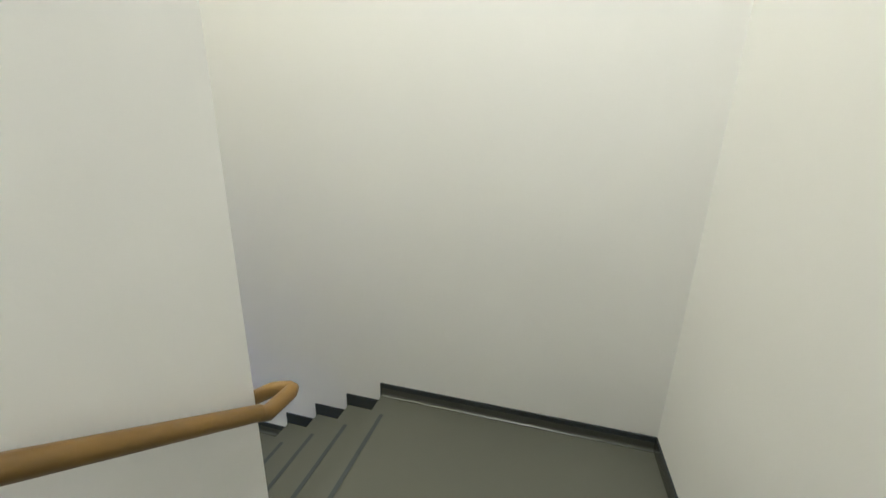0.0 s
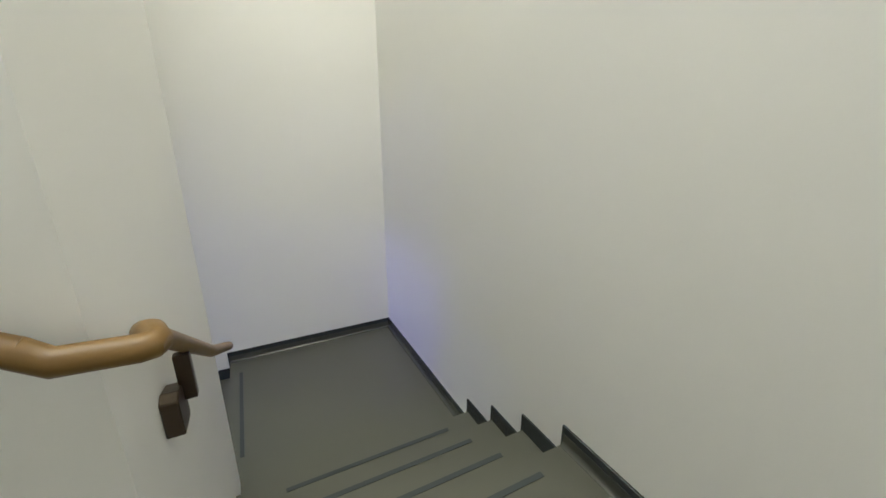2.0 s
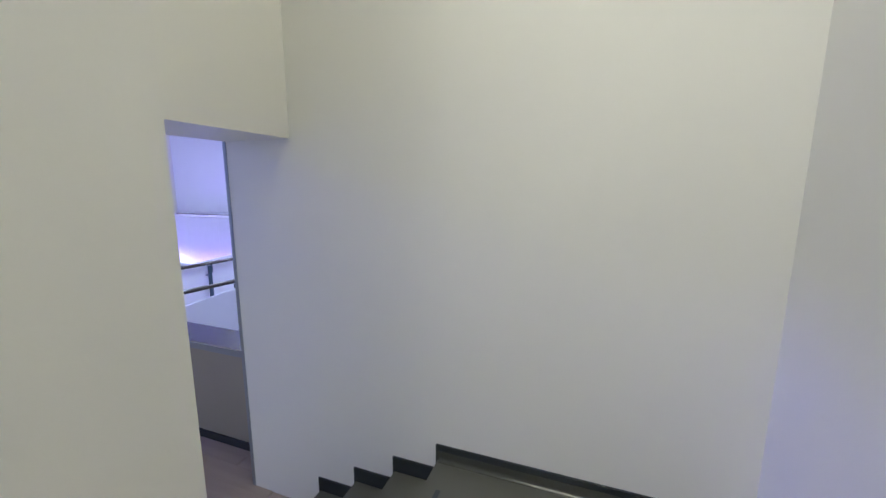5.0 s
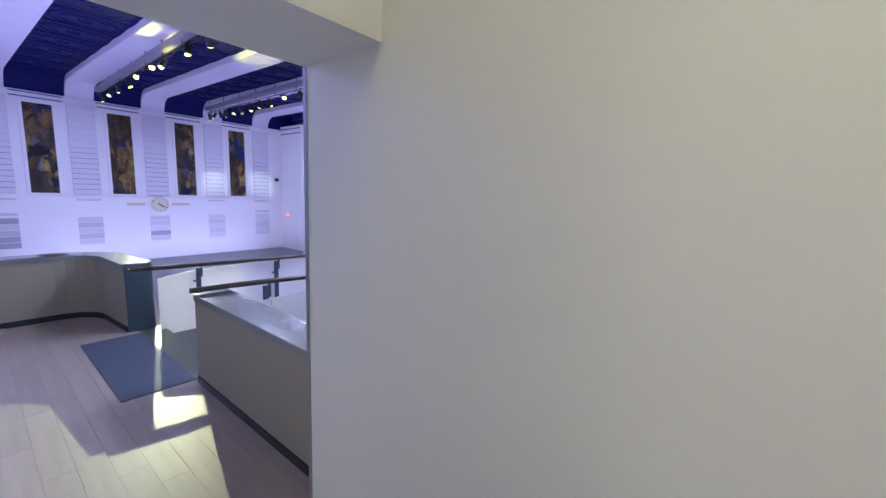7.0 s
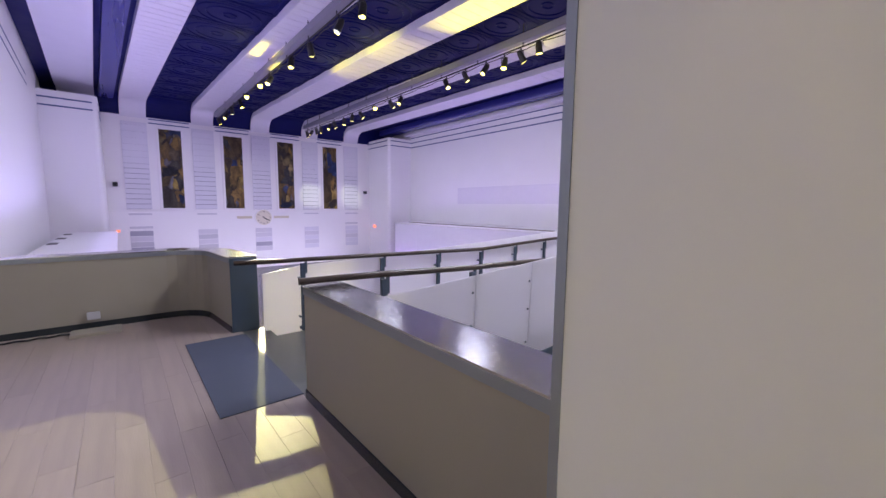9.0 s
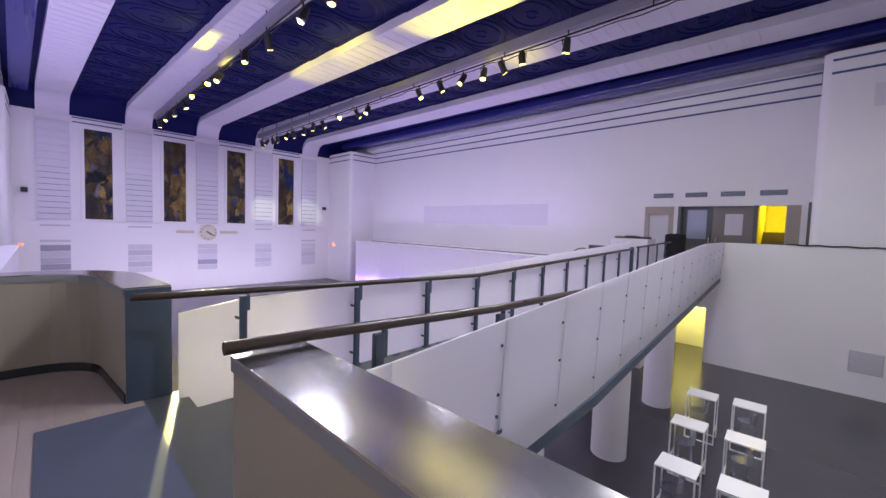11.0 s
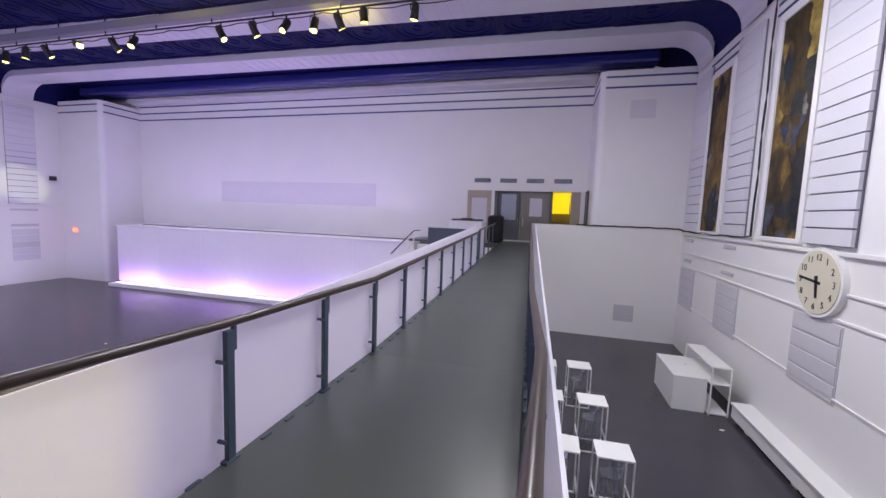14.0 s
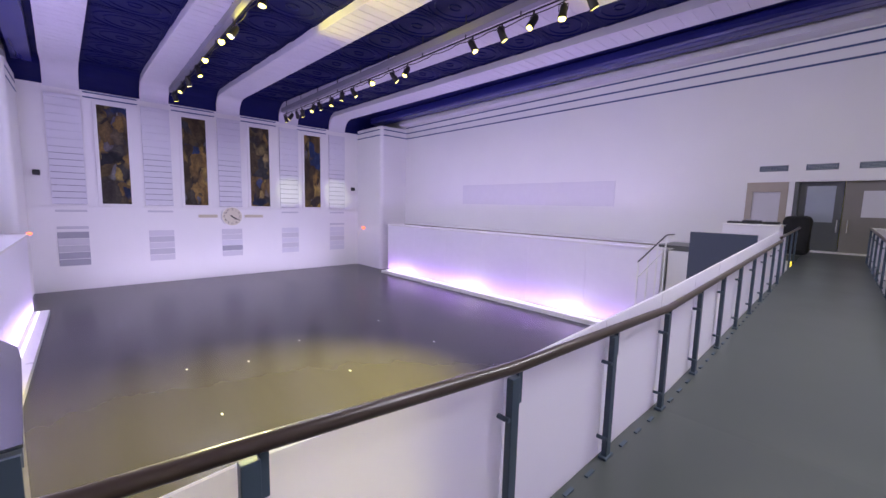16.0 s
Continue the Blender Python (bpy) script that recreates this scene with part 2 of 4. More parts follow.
pn.links.new(pi_.outputs["Random"], pm_.inputs[0])
pn.links.new(pm_.outputs[0], ph_.inputs["Value"])
base_in = pn.nodes["Principled BSDF"].inputs["Base Color"]
pn.links.new(base_in.links[0].from_socket, ph_.inputs["Color"])
pn.links.new(ph_.outputs[0], base_in)
M_MAT = material("blue_grey_mat", (0.07, 0.085, 0.12), 0.7, vary=0.15)
M_TAPE = material("yellow_tape", (0.7, 0.66, 0.2), 0.5)
M_DOORWOOD = material("beige_door_frame", (0.38, 0.33, 0.27), 0.5)
M_GREYDOOR = material("grey_glazed_door", (0.09, 0.097, 0.1), 0.3)
M_TAUPEDOOR = material("taupe_door_paint", (0.2, 0.185, 0.165), 0.4)
M_PAPER = material("white_paper", (0.75, 0.75, 0.74), 0.7)
M_YELLOWROOM = material("yellow_room_paint", (0.75, 0.68, 0.2), 0.6)
M_DARKWOOD = material("dark_bench_wood", (0.1, 0.075, 0.045), 0.5)
M_CLOCK = material("cream_dial", (0.68, 0.64, 0.5), 0.4, vary=0.03)
M_GOLD = material("cream_bar", (0.6, 0.55, 0.4), 0.4)
M_NAVY = material("navy_panel", (0.04, 0.055, 0.085), 0.5)
M_MURAL = mural_material()
M_LED = material("led_strip", (0.9, 0.9, 1), 0.4, emit=(0.9, 0.86, 1.0, 2.5))
M_LENS = material("lantern_lens", (1, 1, 0.8), 0.3, emit=(1.0, 0.84, 0.14, 4.5))
M_EXIT = material("exit_sign_red", (0.8, 0.1, 0.05), 0.4, emit=(1.0, 0.15, 0.06, 3.0))
M_GLOWPANEL = material("lit_white_panel", (0.82, 0.8, 0.86), 0.35, vary=0.03)

# ---- helpers ----


def box(bm, x0, x1, y0, y1, z0, z1, bevel=0.0):
    r = bmesh.ops.create_cube(bm, size=1.0)
    bmesh.ops.scale(bm, vec=(x1 - x0, y1 - y0, z1 - z0), verts=r["verts"])
    bmesh.ops.translate(bm, vec=((x0 + x1) / 2, (y0 + y1) / 2, (z0 + z1) / 2), verts=r["verts"])
    if bevel:
        es = list({e for v in r["verts"] for e in v.link_edges})
        bmesh.ops.bevel(bm, geom=es, offset=bevel, segments=2, affect="EDGES", profile=0.5)
    return bm


def boxed(x0, x1, y0, y1, z0, z1, bevel=0.0):
    return box(bmesh.new(), x0, x1, y0, y1, z0, z1, bevel)


def cyl(bm, a, b, r0, r1=None, seg=12):
    a, b = Vector(a), Vector(b)
    r = bmesh.ops.create_cone(bm, cap_ends=True, segments=seg, radius1=r0, radius2=r0 if r1 is None else r1, depth=(b - a).length)
    q = (b - a).to_track_quat("Z", "Y").to_matrix().to_4x4()
    bmesh.ops.transform(bm, matrix=Matrix.Translation((a + b) / 2) @ q, verts=r["verts"])
    return bm


def hull(bm, quad_a, quad_b):
    """A solid between two four-cornered ends."""
    va = [bm.verts.new(p) for p in quad_a]
    vb = [bm.verts.new(p) for p in quad_b]
    bm.faces.new(va[::-1])
    bm.faces.new(vb)
    for i in range(4):
        j = (i + 1) % 4
        bm.faces.new((va[i], va[j], vb[j], vb[i]))
    return bm


def prism(bm, outline, axis, lo, hi):
    """An outline of two-number points, drawn out along an axis from lo to hi."""
    def at(p, h):
        return {"x": (h, p[0], p[1]), "y": (p[0], h, p[1]), "z": (p[0], p[1], h)}[axis]
    va = [bm.verts.new(at(p, lo)) for p in outline]
    vb = [bm.verts.new(at(p, hi)) for p in outline]
    bm.faces.new(va)
    bm.faces.new(vb[::-1])
    n = len(outline)
    for i in range(n):
        j = (i + 1) % n
        bm.faces.new((va[j], va[i], vb[i], vb[j]))
    bmesh.ops.recalc_face_normals(bm, faces=bm.faces)
    return bm


def tube(bm, points, r, seg=10):
    """A round bar along a line of points."""
    pts = [Vector(p) for p in points]
    rings = []
    for i, p in enumerate(pts):
        d = (pts[min(i + 1, len(pts) - 1)] - pts[max(i - 1, 0)]).normalized()
        side = d.cross(Vector((0, 0, 1)))
        side = side.normalized() if side.length > 1e-3 else Vector((1, 0, 0))
        up = side.cross(d)
        rings.append([bm.verts.new(p + r * (math.cos(2 * math.pi * k / seg) * side + math.sin(2 * math.pi * k / seg) * up)) for k in range(seg)])
    for a, b in zip(rings, rings[1:]):
        for k in range(seg):
            bm.faces.new((a[k], a[(k + 1) % seg], b[(k + 1) % seg], b[k]))
    bm.faces.new(rings[0][::-1])
    bm.faces.new(rings[-1])
    bmesh.ops.recalc_face_normals(bm, faces=bm.faces)
    return bm


def part(name, bm, mat, parent=None, label="", smooth=False):
    me = bpy.data.meshes.new(name)
    bm.to_mesh(me)
    bm.free()
    me.materials.append(mat)
    if smooth:
        for p in me.polygons:
            p.use_smooth = True
        me.set_sharp_from_angle(angle=radians(40))
    ob = new(name, me)
    if parent:
        ob.parent = parent
    if label:
        ob["label"] = label
    return ob


def empty(name, at, label, category, group="", kind=""):
    ob = new(name)
    ob.location = at
    return tagged(ob, label, category, group, kind)


def sub(name, bm, mat, thing, label="", smooth=False):
    """A part given in world places, hung under a thing that stands elsewhere."""
    ob = part(name, bm, mat, thing, label, smooth)
    ob.matrix_parent_inverse = Matrix.Translation(thing.location).inverted()
    return ob


def structure(name, bm, mat, label, smooth=False):
    return tagged(part(name, bm, mat, None, "", smooth), label, name.split("_")[0], "", "structure")


XL, XR, YF, YN, FZ = -32.5, 1.33, 21.26, -2.7, -3.1
YP = 18.97

# ---- the hall ----
structure("floor", boxed(XL - 0.4, XR + 0.4, YN - 0.4, YF + 3.2, FZ - 0.3, FZ), M_DARK, "dark grey varnished hall floor, glossy and scuffed")

# left wall and its parts
structure("wall_west", boxed(XL - 0.4, XL, YN - 0.4, YF + 0.4, FZ, 9.3), M_WALL, "white plastered long wall with murals and pilasters")
structure("wall_east", boxed(XR, XR + 0.4, 2.6, YF + 0.4, FZ, 9.3), M_WALL, "white plastered wall with murals and a clock")
nw = bmesh.new()
box(nw, XL, -7.69, YF, YF + 0.4, FZ, 9.3)
box(nw, -7.69, -2.33, YF, YF + 0.4, 2.95, 9.3)
box(nw, -7.69, -2.33, YF, YF + 0.4, FZ, 0.55)
box(nw, -6.5, -6.34, YF, YF + 0.4, 0.55, 2.95)
box(nw, -2.33, XR, YF, YF + 0.4, FZ, 9.3)
structure("wall_north", nw, M_WALL, "white plastered end wall with a wide opening at bridge level")
sw = bmesh.new()
hull(sw, ((XL, -2.27, FZ), (XL, -1.87, FZ), (XL, -1.87, 9.3), (XL, -2.27, 9.3)), ((-8.7, -1.33, FZ), (-8.7, -0.93, FZ), (-8.7, -0.93, 9.3), (-8.7, -1.33, 9.3)))
bmesh.ops.recalc_face_normals(sw, faces=sw.faces)
structure("wall_south", sw, M_WALL, "white plastered end wall beside the gallery")
structure("wall_gallery_return", boxed(-8.7, -8.32, YN, -0.93, FZ, 9.3), M_WALL, "white plastered return wall at the gallery's end")
structure("wall_gallery", boxed(-8.7, -1.15, YN - 0.4, YN, FZ, 9.3), M_WALL, "white plastered wall behind the gallery")


def rounded_block(x0, x1, y0, y1, z0, z1, r, corners):
    out = []
    for (cx, cy, a0, k) in ((x1, y1, 0, 0), (x0, y1, 90, 1), (x0, y0, 180, 2), (x1, y0, 270, 3)):
        if k in corners:
            px, py = cx + (-r if k in (0, 3) else r), cy + (-r if k in (0, 1) else r)
            out += [(px + r * math.cos(radians(a0 + 15 * i)), py + r * math.sin(radians(a0 + 15 * i))) for i in range(7)]
        else:
            out.append((cx, cy))
    return prism(bmesh.new(), out, "z", z0, z1)


structure("wall_corner_east", rounded_block(-2.05, XR, YP, YF, 1.462, 7.55, 0.25, (2,)), M_WALL, "white rounded corner block of the end wall")
structure("wall_corner_west", rounded_block(XL, XL + 3.4, YP, YF, FZ, 7.55, 0.25, (3,)), M_WALL, "white rounded corner block of the end wall")
structure("wall_corner_south", rounded_block(XL, XL + 3.4, -1.8, 0.57, FZ, 7.5, 0.25, (0,)), M_WALL, "white rounded corner block of the near wall")
# low wall that carries the far landing
lw = bmesh.new()
box(lw, -4.4, XR, YP, YP + 0.25, FZ, 1.46)
box(lw, -4.7, -4.4, YP, YP + 0.25, FZ, 0.1)
box(lw, -6.1, -4.7, YP, YP + 0.25, -1.02, 0.1)
box(lw, -9.5, -6.1, YP, YP + 0.25, FZ, 0.3)
structure("wall_landing", lw, M_WALL, "white low wall under the far landing, with a doorway")
structure("floor_landing", boxed(-10.0, XR, YP + 0.25, YF + 5.0, 0.3, 0.5), M_BRIDGE, "grey vinyl floor of the far landing")

# cornice stripes
ST = bmesh.new()
for z in (7.68, 7.28, 6.88):
    box(ST, XL + 3.4, -2.05, YF - 0.015, YF, z - 0.035, z + 0.035)
for z in (7.3, 6.9):
    box(ST, -2.05 + 0.2, XR, YP - 0.012, YP, z - 0.035, z + 0.035)
    box(ST, -2.062, -2.05, YP + 0.2, YF, z - 0.035, z + 0.035)
    box(ST, XL, XL + 3.2, YP - 0.012, YP, z - 0.035, z + 0.035)
    box(ST, XL + 3.4, XL + 3.412, YP + 0.2, YF, z - 0.035, z + 0.035)
    box(ST, XL, XL + 3.2, 0.57, 0.582, z - 0.2, z - 0.13)
    box(ST, XL + 3.4, XL + 3.412, -1.74, 0.35, z - 0.2, z - 0.13)
    hull(ST, ((XL + 3.42, -1.76, z - 0.2), (XL + 3.42, -1.738, z - 0.2), (XL + 3.42, -1.738, z - 0.13), (XL + 3.42, -1.76, z - 0.13)), ((-8.7, -0.94, z - 0.2), (-8.7, -0.918, z - 0.2), (-8.7, -0.918, z - 0.13), (-8.7, -0.94, z - 0.13)))
bmesh.ops.recalc_face_normals(ST, faces=ST.faces)
structure("trim_stripe", ST, M_BLUELINE, "thin blue painted cornice stripes")
structure("trim_ledge", boxed(XL + 3.4, -2.05, YF - 0.75, YF - 0.016, 7.78, 7.98), M_BOARD, "white light trough ledge under the ceiling cove")

# ribs: pairs of centres on the left and the right wall
LEFT_C = (2.14, 5.9, 9.65, 13.45, 17.12)
RIGHT_C = (3.3, 7.05, 10.93, 14.75, 18.0)
HALF = 0.66
RZ, CZ = 8.15, 8.45


def rib_profile(r, z_top, side):
    """Points down from the ceiling to the wall, with the rounded corner."""
    pts = []
    for i in range(9):
        a = radians(90 * i / 8)
        pts.append((r - r * math.sin(a), z_top - r + r * math.cos(a)))
    return pts


def cove(bm, lefts, rights, z_top, drop, inset, r, thick):
    """A band across the hall from wall to wall: lefts and rights give its edges in y at both walls."""
    prof = [(inset, z_top - drop)] + [(inset + x, z) for x, z in reversed(rib_profile(r, z_top, 1))]
    rows = [(XL + x, z, 0.0 + x / (XR - XL)) for x, z in prof]
    n = 24
    rows += [(XL + inset + r + (XR - XL - 2 * inset - 2 * r) * i / n, z_top, i / n) for i in range(1, n)]
    rows += [(XR - x, z, 1.0 - x / (XR - XL)) for x, z in reversed(prof)]
    ring = []
    for x, z, f in rows:
        ya = lefts[0] * (1 - f) + rights[0] * f
        yb = lefts[1] * (1 - f) + rights[1] * f
        ring.append((bm.verts.new((x, ya, z)), bm.verts.new((x, yb, z))))
    for a, b in zip(ring, ring[1:]):
        bm.faces.new((a[0], a[1], b[1], b[0]))
    if thick:
        up = []
        for x, z, f in rows:
            ya = lefts[0] * (1 - f) + rights[0] * f
            yb = lefts[1] * (1 - f) + rights[1] * f
            up.append((bm.verts.new((x, ya, z + thick)), bm.verts.new((x, yb, z + thick))))
        for (a, b), (c, d) in zip(zip(ring, ring[1:]), zip(up, up[1:])):
            bm.faces.new((a[0], b[0], d[0], c[0]))
            bm.faces.new((a[1], c[1], d[1], b[1]))
    bmesh.ops.recalc_face_normals(bm, faces=bm.faces)


ceil = bmesh.new()
edges_l = [YN] + [c for c in LEFT_C] + [YF + 0.4]
edges_r = [YN] + [c for c in RIGHT_C] + [YF + 0.4]
for i in range(len(edges_l) - 1):
    cove(ceil, (edges_l[i], edges_l[i + 1]), (edges_r[i], edges_r[i + 1]), CZ, 0.05, 0.0, 1.15, 0)


def oval(bm, cx, cy, rx, ry, z, w):
    n = 28
    a = [(cx + rx * math.cos(2 * math.pi * k / n), cy + ry * math.sin(2 * math.pi * k / n)) for k in range(n)]
    b = [(cx + (rx - w) * math.cos(2 * math.pi * k / n), cy + (ry - w) * math.sin(2 * math.pi * k / n)) for k in range(n)]
    va = [bm.verts.new((x, y, z + 0.002)) for x, y in a]
    vb = [bm.verts.new((x, y, z + 0.002)) for x, y in b]
    vm = [bm.verts.new(((p[0] + q[0]) / 2, (p[1] + q[1]) / 2, z - 0.035)) for p, q in zip(a, b)]
    for k in range(n):
        j = (k + 1) % n
        bm.faces.new((va[k], va[j], vm[j], vm[k]))
        bm.faces.new((vm[k], vm[j], vb[j], vb[k]))


for i in range(4):
    nbay = 16
    for k in range(nbay):
        f = (k + 0.5) / nbay
        x = XL + 1.3 + (XR - XL - 2.6) * f
        fx = (x - XL) / (XR - XL)
        ya = LEFT_C[i] * (1 - fx) + RIGHT_C[i] * fx + HALF
        yb = LEFT_C[i + 1] * (1 - fx) + RIGHT_C[i + 1] * fx - HALF
        cy, h = (ya + yb) / 2, (yb - ya) / 2
        w = (XR - XL - 2.6) / nbay / 2
        for s, rr in ((0.86, 0.05), (0.62, 0.05), (0.2, 0.06)):
            oval(ceil, x, cy, w * s, h * s, CZ, rr)
        for q in (0.98, 0.91):
            for (x0, x1, y0, y1) in ((x - w * q, x + w * q, cy - h * q, cy - h * q + 0.05), (x - w * q, x + w * q, cy + h * q - 0.05, cy + h * q), (x - w * q, x - w * q + 0.05, cy - h * q, cy + h * q), (x + w * q - 0.05, x + w * q, cy - h * q, cy + h * q)):
                box(ceil, x0, x1, y0, y1, CZ - 0.03, CZ + 0.01)
structure("ceiling", ceil, M_BLUE, "deep blue coffered ceiling with moulded ovals and rounded coves")
# beam of the dark cove in front of the end wall
structure("ceiling_cove", boxed(XL + 1.2, XR - 1.2, 19.35, 20.3, 7.95, CZ - 0.004, 0.12), M_BLUEBEAM, "deep blue painted boxed beam along the end wall")
bm = bmesh.new()
hull(bm, ((XL + 1.0, 0.6, 8.0), (XL + 1.0, 1.25, 8.0), (XL + 1.0, 1.25, CZ - 0.004), (XL + 1.0, 0.6, CZ - 0.004)), ((-1.2, 1.68, 8.0), (-1.2, 2.33, 8.0), (-1.2, 2.33, CZ - 0.004), (-1.2, 1.68, CZ - 0.004)))
bmesh.ops.recalc_face_normals(bm, faces=bm.faces)
structure("ceiling_cove", bm, M_BLUEBEAM, "deep blue painted boxed beam along the near end wall")
rb = bmesh.new()
cove(rb, (-1.2, 0.38), (-0.05, 1.53), RZ + 0.02, 0.12, 0.1, 0.95, 0.3)
structure("ceiling_band", rb, M_BOARD, "white boarded ceiling band along the near end wall")
structure("roof_slab", boxed(XL - 0.4, XR + 0.4, YN - 0.4, YF + 0.4, 9.3, 9.5), M_WALL, "plain slab over the ceiling")

for cl, cr in zip(LEFT_C, RIGHT_C):
    rb = bmesh.new()
    cove(rb, (cl - HALF, cl + HALF), (cr - HALF, cr + HALF), RZ, 0.12, 0.1, 0.95, 0.32)
    # cross joints of the rib's boards
    for k in range(70):
        x = XL + 1.3 + (XR - XL - 2.6) * k / 70
        f = (x - XL) / (XR - XL)
        y = cl * (1 - f) + cr * f
        box(rb, x, x + 0.40, y - HALF + 0.012, y + HALF - 0.012, RZ - 0.012, RZ + 0.006)
    structure("ceiling_rib", rb, M_BOARD, "white boarded ceiling rib that bends down into the pilasters")


def wall_bay(x, s, c, y_half, z0, z1, name):
    """A pilaster of boards on a wall; s is the way into the room."""
    p = empty(name, (x, c, z0), "white boarded wall pilaster with open joints", "pilaster", "wall pilasters", "structure")
    sub("backing", boxed(min(x, x + s * 0.06), max(x, x + s * 0.06), c - y_half + 0.02, c + y_half - 0.02, z0, z1), M_JOINT, p)
    z = z0
    while z < z1 - 0.05:
        pitch, gap = (0.323, 0.03) if z < 4.2 else (0.4, 0.01)
        h = min(pitch, z1 - z)
        sub("board", boxed(min(x + s * 0.05, x + s * 0.11), max(x + s * 0.05, x + s * 0.11), c - y_half, c + y_half, z + gap / 2, z + h - gap / 2, 0.004), M_BOARD, p)
        z += pitch


for c in LEFT_C:
    wall_bay(XL, 1, c, HALF, 1.42, 6.93, "wall_pilaster")
for c in RIGHT_C[1:]:
    wall_bay(XR, -1, c, HALF, 1.42, 6.93, "wall_pilaster")


def mural(x, s, y0, y1, z0, z1):
    cy = (y0 + y1) / 2
    p = empty("mural", (x, cy, z0), "tall narrow dark painted mural in a white frame", "mural", "murals")
    sub("canvas", boxed(min(x, x + s * 0.03), max(x, x + s * 0.03), y0, y1, z0, z1), M_MURAL, p)
    for (a0, a1, b0, b1) in ((y0 - 0.16, y0, z0 - 0.1, z1 + 0.16), (y1, y1 + 0.16, z0 - 0.1, z1 + 0.16), (y0, y1, z0 - 0.1, z0), (y0, y1, z1, z1 + 0.16)):
        sub("frame_bar", boxed(min(x, x + s * 0.07), max(x, x + s * 0.07), a0, a1, b0, b1, 0.01), M_WALL, p)
    for z in (z1 + 0.3, z1 + 0.55):
        sub("stripe", boxed(min(x, x + s * 0.02), max(x, x + s * 0.02), cy - 1.1, cy + 1.1, z - 0.03, z + 0.03), M_BLUELINE, p, "thin blue painted stripe")


for y in (3.4, 7.15, 10.88, 14.56):
    mural(XL, 1, y, y + 1.23, 1.48, 6.66)
for y0, y1 in ((15.86, 17.22), (11.88, 13.27), (8.0, 9.45), (4.2, 5.6)):
    mural(XR, -1, y0, y1, 1.49, 6.47)


def rails(x, s, zs, y0, y1, name, label):
    for z, h, d in zs:
        structure(name, boxed(min(x, x + s * d), max(x, x + s * d), y0, y1, z - h / 2, z + h / 2, 0.008), M_WALL, label)


rails(XL, 1, ((1.3, 0.06, 0.05),), -0.2, YP, "trim_rail", "white moulding along the wall under the murals")
rails(XR, -1, ((1.3, 0.08, 0.07), (0.6, 0.05, 0.035), (0.12, 0.05, 0.035), (-1.28, 0.04, 0.03)), 2.6, YP, "trim_rail", "white moulding along the wall under the murals")


def grille(x, s, y, w, z0, z1, rows, label):
    p = empty("wall_grille", (x, y, z0), label, "grille", "wall grilles")
    sub("backing", boxed(min(x, x + s * 0.012), max(x, x + s * 0.012), y - w / 2, y + w / 2, z0, z1), M_GRILLE, p)
    h = (z1 - z0) / rows
    for i in range(rows):
        sub("panel", boxed(min(x + s * 0.01, x + s * 0.03), max(x + s * 0.01, x + s * 0.03), y - w / 2 + 0.03, y + w / 2 - 0.03, z0 + i * h + 0.025, z0 + (i + 1) * h - 0.025), M_GREY_PANEL, p)


def strip_grille(x, s, y, w, z0, z1, shades, label):
    p = empty("wall_grille", (x, y, z0), label, "grille", "wall grilles")
    h = (z1 - z0) / len(shades)
    for i, shade in enumerate(shades):
        sub("strip", boxed(min(x, x + s * 0.03), max(x, x + s * 0.03), y - w / 2, y + w / 2, z1 - (i + 1) * h + 0.03, z1 - i * h, 0.004), (M_BOARD, M_GREY_PANEL, M_GRILLE, M_VENT)[shade], p)


STRIPS = ((3, 1, 2, 3, 3), (1, 2, 1, 2, 1), (1, 1, 0, 3, 1), (0, 1, 0, 1, 0), (0, 0, 1, 0, 0))
for i, (c, shades) in enumerate(zip(LEFT_C, STRIPS)):
    strip_grille(XL, 1, c + 0.02, 1.2, -1.82, -0.02, shades, "wall grille of five strips in uneven greys")
    if i != 2:
        grille(XL, 1, c + 0.02, 1.2, 1.03, 1.13, 1, "narrow grey vent slot in the white wall")
    if i in (0, 4):
        grille(XL, 1, c + 0.02, 1.2, 0.14, 0.27, 1, "narrow grey vent slot in the white wall")
for c in RIGHT_C:
    grille(XR, -1, c + 0.1, 1.4, -1.4, 0.03, 4, "grey slatted ventilation grille in the white wall")
    grille(XR, -1, c + 0.2, 0.75, 0.27, 0.38, 1, "narrow grey vent slot in the white wall")
    grille(XR, -1, c + 0.2, 0.75, 1.02, 1.14, 1, "narrow grey vent slot in the white wall")


